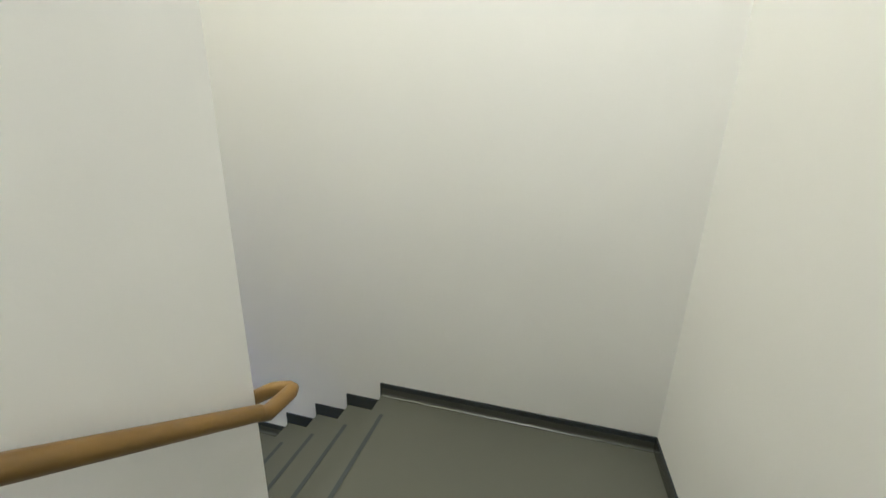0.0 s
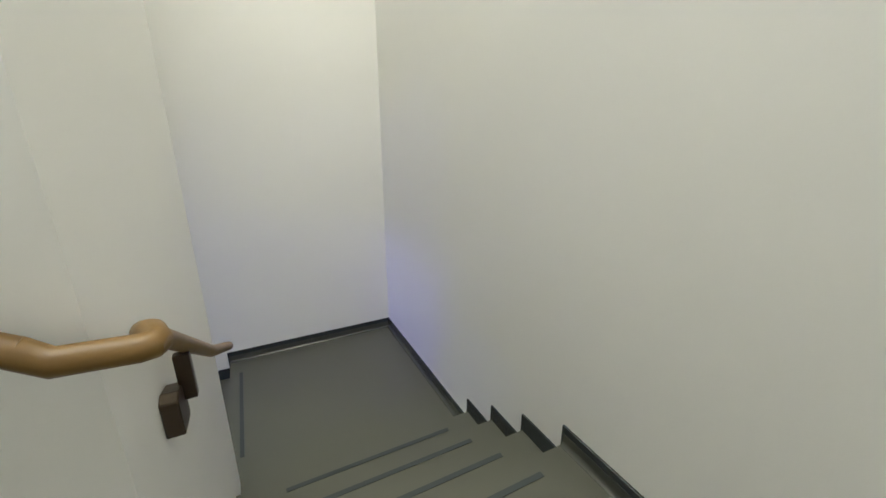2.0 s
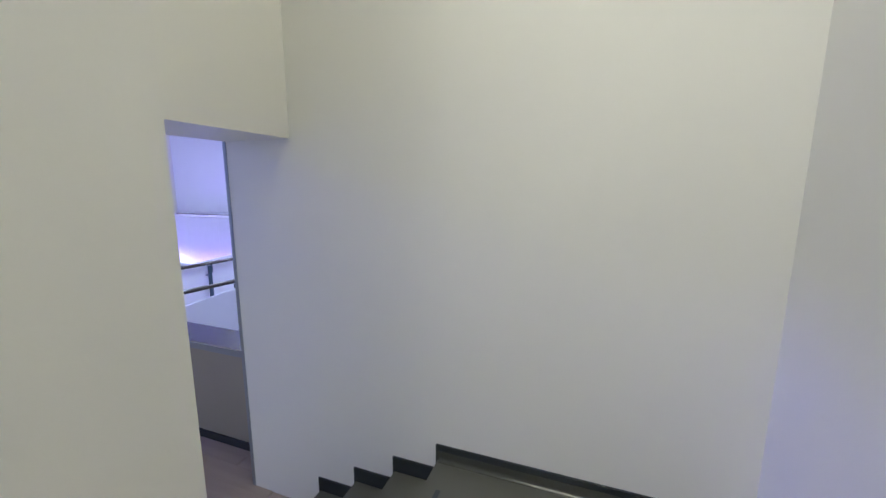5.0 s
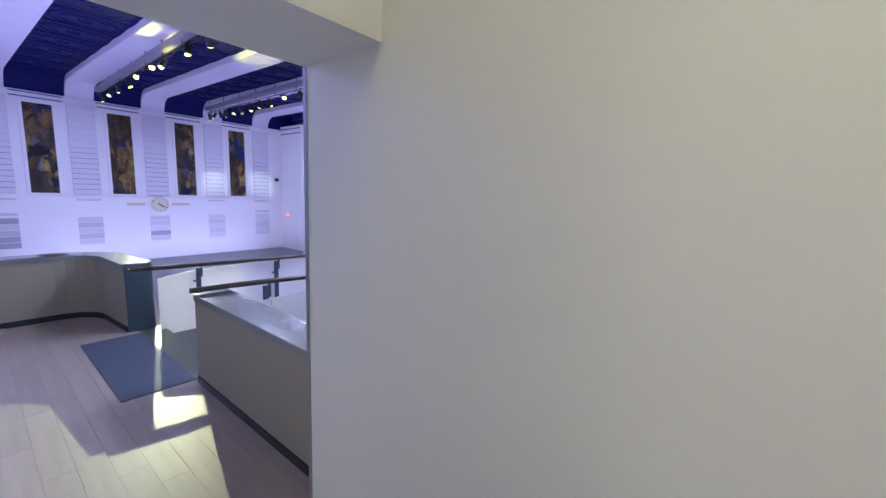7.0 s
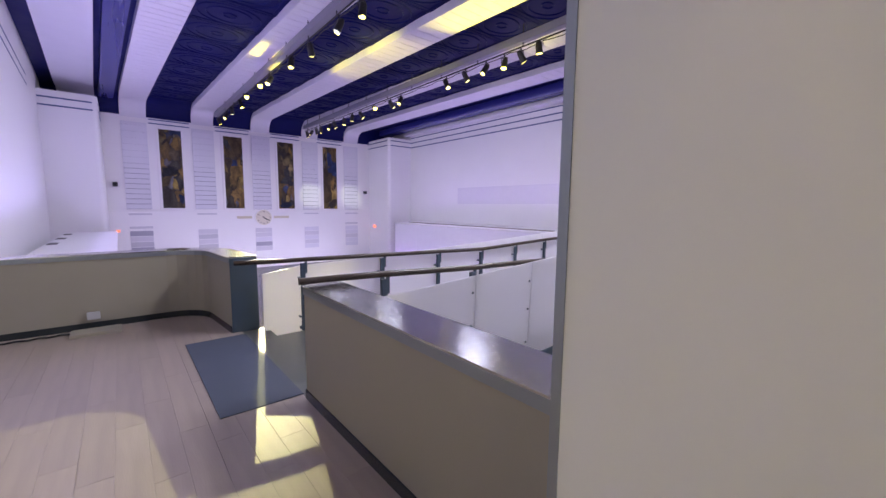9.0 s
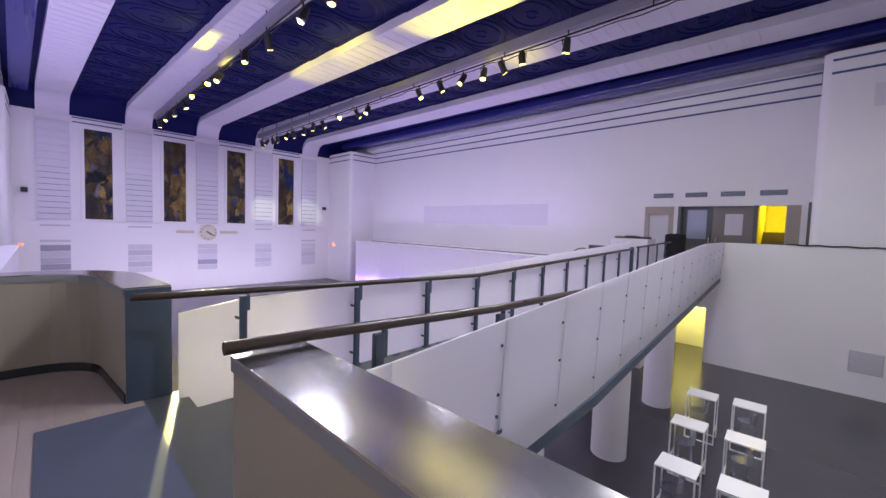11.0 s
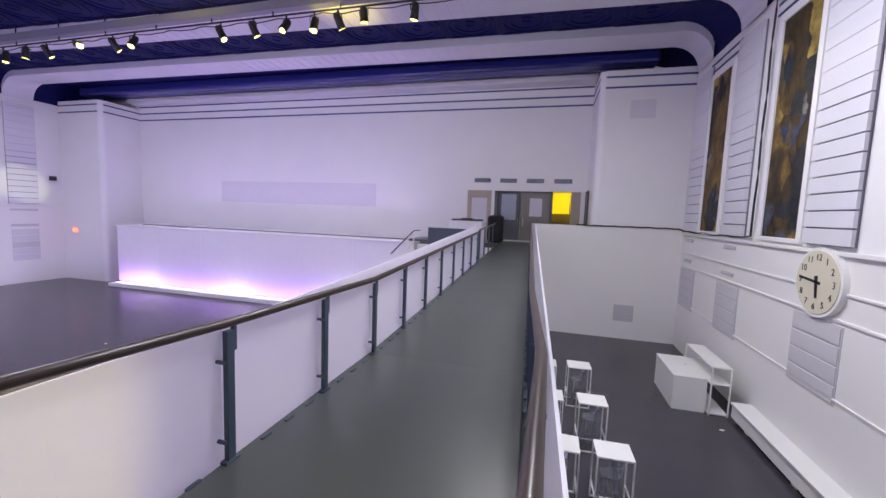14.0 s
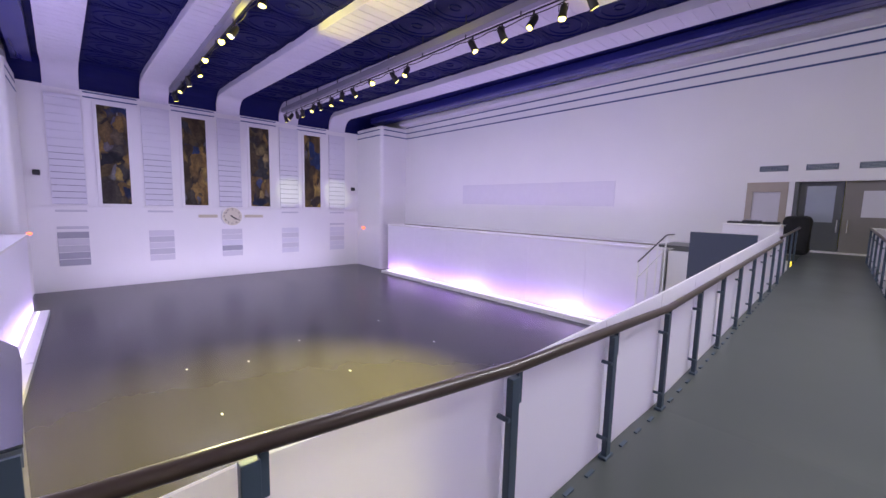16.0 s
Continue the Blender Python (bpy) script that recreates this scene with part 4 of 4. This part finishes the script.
# ---- far landing ----
op = empty("door_1", (-4.3, YF, 0.5), "wide grey opening with glazed doors standing half open", "door", "", "structure")
sub("frame", boxed(-6.34, -6.22, YF - 0.02, YF + 0.3, 0.5, 2.95), M_GREYDOOR, op)
sub("leaf", boxed(-6.22, -5.1, YF + 0.25, YF + 0.3, 0.5, 2.95), M_GREYDOOR, op)
leaf = sub("leaf", boxed(-5.08, -3.7, YF + 0.2, YF + 0.26, 0.5, 2.95), M_TAUPEDOOR, op)
sub("pane", boxed(-6.02, -5.3, YF + 0.244, YF + 0.249, 1.55, 2.8), M_CAPEDGE, op, "grey glass pane")
sub("notice", boxed(-4.65, -4.06, YF + 0.19, YF + 0.199, 1.75, 2.62), M_GREY_PANEL, op, "pale paper sheet taped to the door")
for x in (-5.2, -4.95):
    sub("door_handle", boxed(x, x + 0.04, YF + 0.13, YF + 0.19, 1.2, 1.65, 0.006), M_CAP, op, "steel pull handle")
sub("frame", boxed(-3.7, -3.58, YF - 0.02, YF + 0.3, 0.5, 2.95), M_GREYDOOR, op)
sub("frame", boxed(-2.75, -2.33, YF + 0.02, YF + 0.3, 0.5, 2.95), M_DOORWOOD, op)
d2 = empty("door_2", (-7.1, YF, 0.5), "beige door frame with a white panel", "door", "", "structure")
sub("frame", boxed(-7.69, -7.5, YF - 0.03, YF + 0.2, 0.5, 2.95), M_DOORWOOD, d2)
sub("frame", boxed(-6.7, -6.5, YF - 0.03, YF + 0.2, 0.5, 2.95), M_DOORWOOD, d2)
sub("frame", boxed(-7.5, -6.7, YF - 0.03, YF + 0.2, 2.6, 2.95), M_DOORWOOD, d2)
sub("leaf", boxed(-7.5, -6.7, YF + 0.05, YF + 0.1, 0.5, 2.6), M_GREY_PANEL, d2)
ry = bmesh.new()
box(ry, -6.5, -1.5, 25.6, 25.8, 0.5, 4.0)
box(ry, -1.7, -1.5, YF + 0.4, 25.6, 0.5, 4.0)
box(ry, -3.7, -3.6, YF + 0.4, 25.6, 0.5, 4.0)
box(ry, -3.6, -1.7, YF + 0.4, 25.6, 4.0, 4.2)
structure("wall_back_room", ry, M_YELLOWROOM, "yellow lit walls of the room behind the doors")
bs = empty("back_stair", (-2.95, 22.2, 0.5), "dark stair that climbs away in the yellow room", "stair", "", "structure")
for k in range(8):
    sub("step", boxed(-3.58, -2.6, 22.0 + 0.28 * k, 22.0 + 0.28 * (k + 1), 0.5, 0.68 + 0.18 * k), M_DARKWOOD, bs)
bm = bmesh.new()
tube(bm, [(-2.66, 21.95, 1.5), (-2.66, 24.2, 2.95)], 0.025, 8)
sub("handrail", bm, M_DARKWOOD, bs, "", True)
for k in range(3):
    sub("post", boxed(-2.68, -2.64, 22.1 + 0.9 * k, 22.14 + 0.9 * k, 0.65 + 0.55 * k, 1.6 + 0.58 * k), M_DARKWOOD, bs)
for x0 in (-7.37, -6.1, -4.83, -3.56):
    v = empty("ceiling_vent", (x0, YF, 3.36), "flat blue-grey air vent over the opening", "vent", "air vents")
    sub("frame", boxed(x0, x0 + 0.8, YF - 0.03, YF, 3.34, 3.54, 0.006), M_STEEL, v)
    for k in range(4):
        sub("slat", boxed(x0 + 0.03, x0 + 0.77, YF - 0.045, YF - 0.03, 3.37 + 0.045 * k, 3.385 + 0.045 * k), M_CAPEDGE, v)
tagged(part("wall_panel", boxed(-22.8, -12.7, YF - 0.02, YF, 1.97, 3.19), M_FAINT), "long pale grey rectangle painted on the end wall", "wall panel")
tagged(part("wall_panel", boxed(-0.9, 0.0, YP - 0.02, YP, 5.7, 6.4), M_FAINT), "pale grey square speaker cover on the wall block", "wall panel")
g = empty("wall_grille", (-0.57, YP, -2.36), "square grey ventilation grille in the white wall", "grille")
sub("frame", boxed(-0.94, -0.2, YP - 0.02, YP, -2.36, -1.7, 0.005), M_GRILLE, g)
for k in range(9):
    sub("slat", boxed(-0.9, -0.24, YP - 0.032, YP - 0.02, -2.32 + 0.07 * k, -2.29 + 0.07 * k), M_GREY_PANEL, g)
yr = bmesh.new()
box(yr, -6.3, -6.1, YP + 0.25, YF, FZ, 0.3)
box(yr, -4.7, -4.5, YP + 0.25, YF, FZ, 0.3)
structure("wall_under_landing", yr, M_YELLOWROOM, "yellow lit walls of the passage under the landing")
cn = empty("counter_block", (-6.8, 16.7, FZ), "white boxed counter block beside the bridge", "counter")
sub("body", boxed(-7.35, -6.1, 16.3, 17.2, FZ, 1.46), M_PANEL, cn)
sub("top", boxed(-7.38, -6.07, 16.27, 17.23, 1.464, 1.5, 0.006), M_PLASTIC, cn)
tagged(part("navy_screen", boxed(-8.1, -6.5, 16.1, 16.2, FZ, 1.2, 0.006), M_NAVY), "dark navy panel beside the white counter block", "panel")
for x, w, h in ((-7.3, 0.3, 0.06), (-6.95, 0.4, 0.1), (-6.5, 0.35, 0.07)):
    mx = empty("sound_mixer", (x, 16.7, 1.5), "low black audio box with knobs on the counter", "mixer", "audio boxes")
    sub("case", boxed(x, x + w, 16.5, 16.9, 1.5, 1.5 + h, 0.01), M_BLACK, mx)
    for q in range(3):
        bm = bmesh.new()
        cyl(bm, (x + w * (0.25 + 0.25 * q), 16.6, 1.5 + h), (x + w * (0.25 + 0.25 * q), 16.6, 1.53 + h), 0.015, seg=8)
        sub("knob", bm, M_CAPEDGE, mx)
bm = boxed(-6.36, -5.68, 19.35, 20.0, 0.5, 1.74, 0.13)
bmesh.ops.subdivide_edges(bm, edges=bm.edges[:], cuts=3, use_grid_fill=True)
for v in bm.verts:
    if v.co.z > 0.6:
        v.co += 0.05 * noise.noise_vector(v.co * 3.0)
tagged(part("trolley_cover", bm, M_CLOTH, None, "", True), "black cloth cover draped over a trolley on the landing", "cover")
b2 = empty("bridge_balustrade", (-5.84, 16.0, 0.4), "short dark handrail on steel posts before the counter block", "balustrade", "bridge balustrades")
for y in (14.5, 15.5, 16.5, 17.5):
    sub("post", boxed(-5.86, -5.82, y - 0.03, y + 0.03, ramp_z(y) - 0.1, rail_z(y) - 0.03, 0.004), M_STEEL, b2)
bm = bmesh.new()
tube(bm, [(-5.84, y, rail_z(y)) for y in (14.4, 16.0, 18.2)], 0.03, 10)
sub("handrail", bm, M_WALNUT, b2, "", True)
sub("panel", boxed(-5.885, -5.87, 14.4, 15.6, 0.1, 1.3), M_PANEL, b2)
sr = empty("stair_railing", (-9.2, 17.5, 0.0), "white metal stair railing at the end of the bar block", "railing")
for k in range(4):
    y = 15.2 + 0.8 * k
    sub("post", boxed(-9.22, -9.18, y, y + 0.04, FZ, 0.2 + 0.25 * k), M_PLASTIC, sr)
bm = bmesh.new()
tube(bm, [(-9.2, 15.2, 0.22), (-9.2, 17.6, 0.97), (-9.2, 18.4, 0.97)], 0.022, 8)
sub("top_rail", bm, M_BLACK, sr, "", True)
bm = bmesh.new()
tube(bm, [(-9.2, 15.2, -0.3), (-9.2, 17.6, 0.45), (-9.2, 18.4, 0.45)], 0.02, 8)
sub("mid_rail", bm, M_PLASTIC, sr, "", True)

sd = empty("door_3", (-2.1, 20.6, 0.5), "narrow grey door frame on the return wall, half open", "door", "", "structure")
sub("frame", boxed(-2.14, -2.06, 20.35, 20.45, 0.5, 2.98), M_GREYDOOR, sd)
sub("frame", boxed(-2.14, -2.06, 21.1, 21.2, 0.5, 2.98), M_GREYDOOR, sd)
sub("leaf", boxed(-2.11, -2.07, 20.45, 21.1, 0.5, 2.9), M_TAUPEDOOR, sd)

# ---- loose things on the lower floor ----


def bar_table(x, y):
    w, d, h = 0.29, 0.25, 1.05
    t = empty("bar_table", (0, 0, 0), "tall white metal-framed bar table with a white top", "table", "bar tables")
    part("tabletop", boxed(-w, w, -d, d, h - 0.03, h, 0.004), M_PLASTIC, t)
    for sx in (-1, 1):
        for sy in (-1, 1):
            part("leg", boxed(sx * w - 0.012 * (sx + 1), sx * w - 0.012 * (sx - 1), sy * d - 0.012 * (sy + 1), sy * d - 0.012 * (sy - 1), 0, h - 0.03), M_PLASTIC, t)
    for sy in (-1, 1):
        part("foot_bar", boxed(-w, w, sy * d - 0.012 * (sy + 1), sy * d - 0.012 * (sy - 1), 0, 0.024), M_PLASTIC, t)
    for sx in (-1, 1):
        part("foot_bar", boxed(sx * w - 0.012 * (sx + 1), sx * w - 0.012 * (sx - 1), -d, d, 0.3, 0.324), M_PLASTIC, t)
    return t


def ghost_stool():
    t = empty("bar_stool", (0, 0, 0), "clear plastic bar stool with a low round back", "stool", "clear stools")
    bm = bmesh.new()
    cyl(bm, (0, 0, 0.68), (0, 0, 0.71), 0.17, seg=24)
    part("seat", bm, M_GHOST, t, "", True)
    bm = bmesh.new()
    n = 14
    rows = []
    for i in range(n + 1):
        a = radians(200 + 140 * i / n - 90 - 180)
        rows.append([bm.verts.new((r * math.cos(a), r * math.sin(a), z)) for r, z in ((0.17, 0.71), (0.185, 0.9), (0.175, 0.9), (0.16, 0.71))])
    for a, b in zip(rows, rows[1:]):
        for k in range(4):
            bm.faces.new((a[k], a[(k + 1) % 4], b[(k + 1) % 4], b[k]))
    part("backrest", bm, M_GHOST, t, "", True)
    for k in range(4):
        a = radians(45 + 90 * k)
        bm = bmesh.new()
        cyl(bm, (0.2 * math.cos(a), 0.2 * math.sin(a), 0.0), (0.13 * math.cos(a), 0.13 * math.sin(a), 0.68), 0.018, seg=8)
        part("leg", bm, M_GHOST, t)
    bm = bmesh.new()
    ring = [(0.18 * math.cos(2 * math.pi * k / 20), 0.18 * math.sin(2 * math.pi * k / 20), 0.25) for k in range(21)]
    tube(bm, ring, 0.012, 6)
    part("foot_ring", bm, M_GHOST, t)
    return t


T0, S0_ = bar_table(0, 0), ghost_stool()
first = True
for x, y in ((-3.3, 8.78), (-2.47, 8.8), (-3.5, 10.57), (-2.62, 10.6), (-3.6, 12.45), (-2.74, 12.55)):
    if first:
        T0.location, S0_.location = (x, y, FZ), (x - 0.05, y - 0.12, FZ)
        first = False
    else:
        copy_thing(T0, pose(x, y, FZ, 0, 0, 2))
        copy_thing(S0_, pose(x - 0.03, y - 0.1, FZ, 0, 0, 10))

desk = empty("desk", (0.05, 13.9, FZ), "white boxed desk on the dark floor", "desk")
sub("body", boxed(-0.35, 0.42, 13.1, 14.75, FZ, -2.24), M_PLASTIC, desk)
sub("top", boxed(-0.36, 0.43, 13.09, 14.76, -2.236, -2.2, 0.004), M_PLASTIC, desk)
shelf = empty("shelf", (0.7, 13.9, FZ), "white metal-framed open shelf behind the desk", "shelf")
for x in (0.46, 0.88):
    for y in (13.0, 14.9):
        sub("post", boxed(x, x + 0.03, y, y + 0.03, FZ, -1.85), M_PLASTIC, shelf)
for z in (FZ + 0.02, -2.3, -1.87):
    sub("board", boxed(0.46, 0.91, 13.03, 14.9, z, z + 0.03), M_PLASTIC, shelf)
heater = empty("wall_bench", (1.1, 8.0, FZ), "long white boxed wall bench with a pale top", "bench")
sub("body", boxed(0.92, XR, 2.65, 12.9, FZ + 0.1, -2.68), M_WALL, heater)
sub("top", boxed(0.88, XR, 2.65, 12.92, -2.675, -2.63, 0.006), M_PLASTIC, heater)
for k in range(6):
    sub("foot", boxed(0.98, 1.1, 3.2 + 1.8 * k, 3.35 + 1.8 * k, FZ, FZ + 0.1), M_WALL, heater)

# ---- lighting bars and lanterns ----


def lantern(big=1.0):
    t = empty("stage_lantern", (0, 0, 0), "black stage lantern hung from the lighting bar", "stage light", "stage lanterns")
    bm = bmesh.new()
    box(bm, -0.02, 0.02, -0.02, 0.02, -0.12, 0.0)
    box(bm, -0.13, 0.13, -0.015, 0.015, -0.14, -0.12)
    box(bm, -0.13, -0.115, -0.015, 0.015, -0.3, -0.14)
    box(bm, 0.115, 0.13, -0.015, 0.015, -0.3, -0.14)
    part("yoke", bm, M_BLACK, t)
    bm = bmesh.new()
    cyl(bm, (0, -0.08, -0.18), (0, 0.06, -0.5), 0.1, 0.12, 16)
    cyl(bm, (0, -0.12, -0.1), (0, -0.08, -0.18), 0.06, 0.1, 16)
    body = part("housing", bm, M_BLACK, t, "", True)
    return t


L0 = lantern()
used = [False]


def hang(x, y, z, turn, lit):
    if not used[0]:
        L0.matrix_basis = pose(x, y, z, 0, 0, turn)
        o, used[0] = L0, True
    else:
        o = copy_thing(L0, pose(x, y, z, 49, 0, -105) if turn is None else pose(x, y, z, random.uniform(-22, 22), random.uniform(-8, 8), turn))
    if lit:
        bm = bmesh.new()
        cyl(bm, (0, 0.058, -0.497), (0, 0.064, -0.507), 0.1, seg=16)
        part("lens", bm, M_LENS, o, "glowing pale yellow lens")


for y, xs in ((12.6, (-30.6, -29.6, -28.9, -28.0, -26.6, -25.6, -24.3, -23.2, -22.0, -20.6, -18.8, -17.6, -14.15, -12.9, -11.74, -10.6, -9.9, -9.1, -7.6)), (6.55, (-29.8, -27.8, -26.0, -24.0, -22.8, -20.6, -18.9, -16.0, -14.5, -12.0, -10.8, -9.0))):
    b = empty("lighting_bar", (-15.5, y, 7.5), "grey lighting bar with cables hung under the ceiling", "lighting bar", "lighting bars")
    sub("channel", boxed(XL + 1.4, XR - 1.4, y - 0.13, y + 0.13, 7.64, 7.9, 0.01), M_TRACK, b)
    bm = bmesh.new()
    cyl(bm, (XL + 1.4, y, 7.5), (XR - 1.4, y, 7.5), 0.028, seg=10)
    sub("pipe", bm, M_BLACK, b)
    for k in range(14):
        x = XL + 2 + (XR - XL - 4) * k / 13
        sub("hanger", boxed(x - 0.015, x + 0.015, y - 0.015, y + 0.015, 7.5, 8.28), M_BLACK, b)
    bm = bmesh.new()
    tube(bm, [(XL + 2 + 0.25 * k, y + 0.05, 7.46 - 0.07 * abs(math.sin(k * 0.55)) + random.uniform(-0.02, 0.02)) for k in range(118)], 0.016, 5)
    sub("cable", bm, M_BLACK, b)
    for i, x in enumerate(xs):
        hang(x + random.uniform(-0.15, 0.15), y, 7.48, None if x in (-22.8, -20.6) else random.choice((0, 20, -25, 60, -70, 160, 180, 200)), i % 3 == 0 or x in (-22.8, -20.6))

# ---- small things ----
for x, y, z, s in ((XL + 0.12, 18.45, 2.95, 1), (XL + 0.12, 1.02, 2.95, 1)):
    sp = empty("wall_speaker", (x, y, z), "small black loudspeaker on the white wall", "loudspeaker", "wall speakers")
    sub("cabinet", boxed(x - 0.08, x + 0.16, y - 0.13, y + 0.13, z - 0.12, z + 0.14, 0.02), M_BLACK, sp)
    sub("bracket", boxed(x - 0.12, x - 0.08, y - 0.04, y + 0.04, z - 0.06, z + 0.06), M_BLACK, sp)
tagged(part("exit_sign", boxed(XL + 0.8, XL + 1.15, YP - 0.06, YP, -0.18, 0.02, 0.01), M_EXIT), "small glowing red exit sign on the wall block", "sign")
bm = bmesh.new()
cab = [(-2.6 + 0.13 * k, YP - 0.03, 1.48 + 0.012 * math.sin(k * 1.3)) for k in range(30)] + [(XR - 0.05, YP - 0.2 - 0.25 * k, 1.40 + 0.02 * math.sin(k)) for k in range(17)] + [(XR - 0.07, 14.1 - 0.13 * k, 1.42 + 0.012 * k) for k in range(4)] + [(XR - 0.1, 13.62 + 0.02 * math.sin(k), 1.62 + 0.31 * k) for k in range(1, 20)]
tube(bm, cab, 0.026, 6)
tagged(part("cable", bm, M_BLACK), "black cable laid along the ledge and up the wall", "cable")

for x, y in ((-14.43, 8.16), (-14.2, 4.74), (-17.48, 4.59), (-16.98, 6.11), (-17.8, 8.03), (-18.07, 11.54), (-14.7, 11.69), (0.51, 12.3)):
    bm = bmesh.new()
    cyl(bm, (x, y, FZ + 0.001), (x, y, FZ + 0.006), 0.06, 0.05, 7)
    bmesh.ops.scale(bm, vec=(1, 0.5, 1), space=Matrix.Translation((-x, -y, 0)), verts=bm.verts)
    tagged(part("paper_scrap", bm, M_PAPER), "small white paper scrap on the dark floor", "scrap", "paper scraps")
tagged(part("orange_lamp", boxed(-27.05, -26.85, 0.93, 1.08, 0.26, 0.36, 0.02), M_EXIT), "small orange warning lamp on the block's corner", "lamp")
fb = empty("floor_box", (-7.36, 0.77, 0.0), "flat beige cable box on the gallery floor by the parapet", "cable box")
sub("lid", boxed(-7.55, -7.25, 0.5, 1.02, 0.0, 0.05, 0.01), M_PARAPET, fb)
sub("socket", boxed(-7.69, -7.64, 0.66, 0.8, 0.14, 0.24, 0.006), M_GRILLE, fb)
bm = bmesh.new()
tube(bm, [(-7.5, 0.5 - 0.1 * k, 0.015 + 0.01 * (k % 2)) for k in range(22)], 0.012, 6)
tagged(part("cable", bm, M_BLACK), "black cable on the gallery floor along the parapet", "cable")
for x in (-19.5, -22.2, -25.0):
    tagged(part("floor_hatch", boxed(x - 0.9, x, -0.93, -0.66, 0.3, 0.306), M_BLACK), "dark slot in the top of the white block", "slot", "dark slots")

plank_meshes = []
for k in range(6):
    bm = boxed(-0.6228, 0.6228, -0.0944, 0.0944, 0.0, 0.006, 0.0008)
    me = bpy.data.meshes.new("plank")
    bm.to_mesh(me)
    bm.free()
    me.materials.append(M_PLANK)
    plank_meshes.append(me)
floor_gallery = bpy.data.objects["floor_gallery"]
for r in range(20):
    y = 2.2 - 0.19 * r
    off = (0.0, 0.55, 0.9, 0.3)[r % 4]
    for c in range(6):
        x = -7.05 + off + 1.247 * c
        if x > -0.95:
            continue
        o = new("plank", plank_meshes[(r * 5 + c) % 6])
        o.location = (x, y, 0.0005 + 0.0002 * ((r * 7 + c * 3) % 3))
        o.parent = floor_gallery
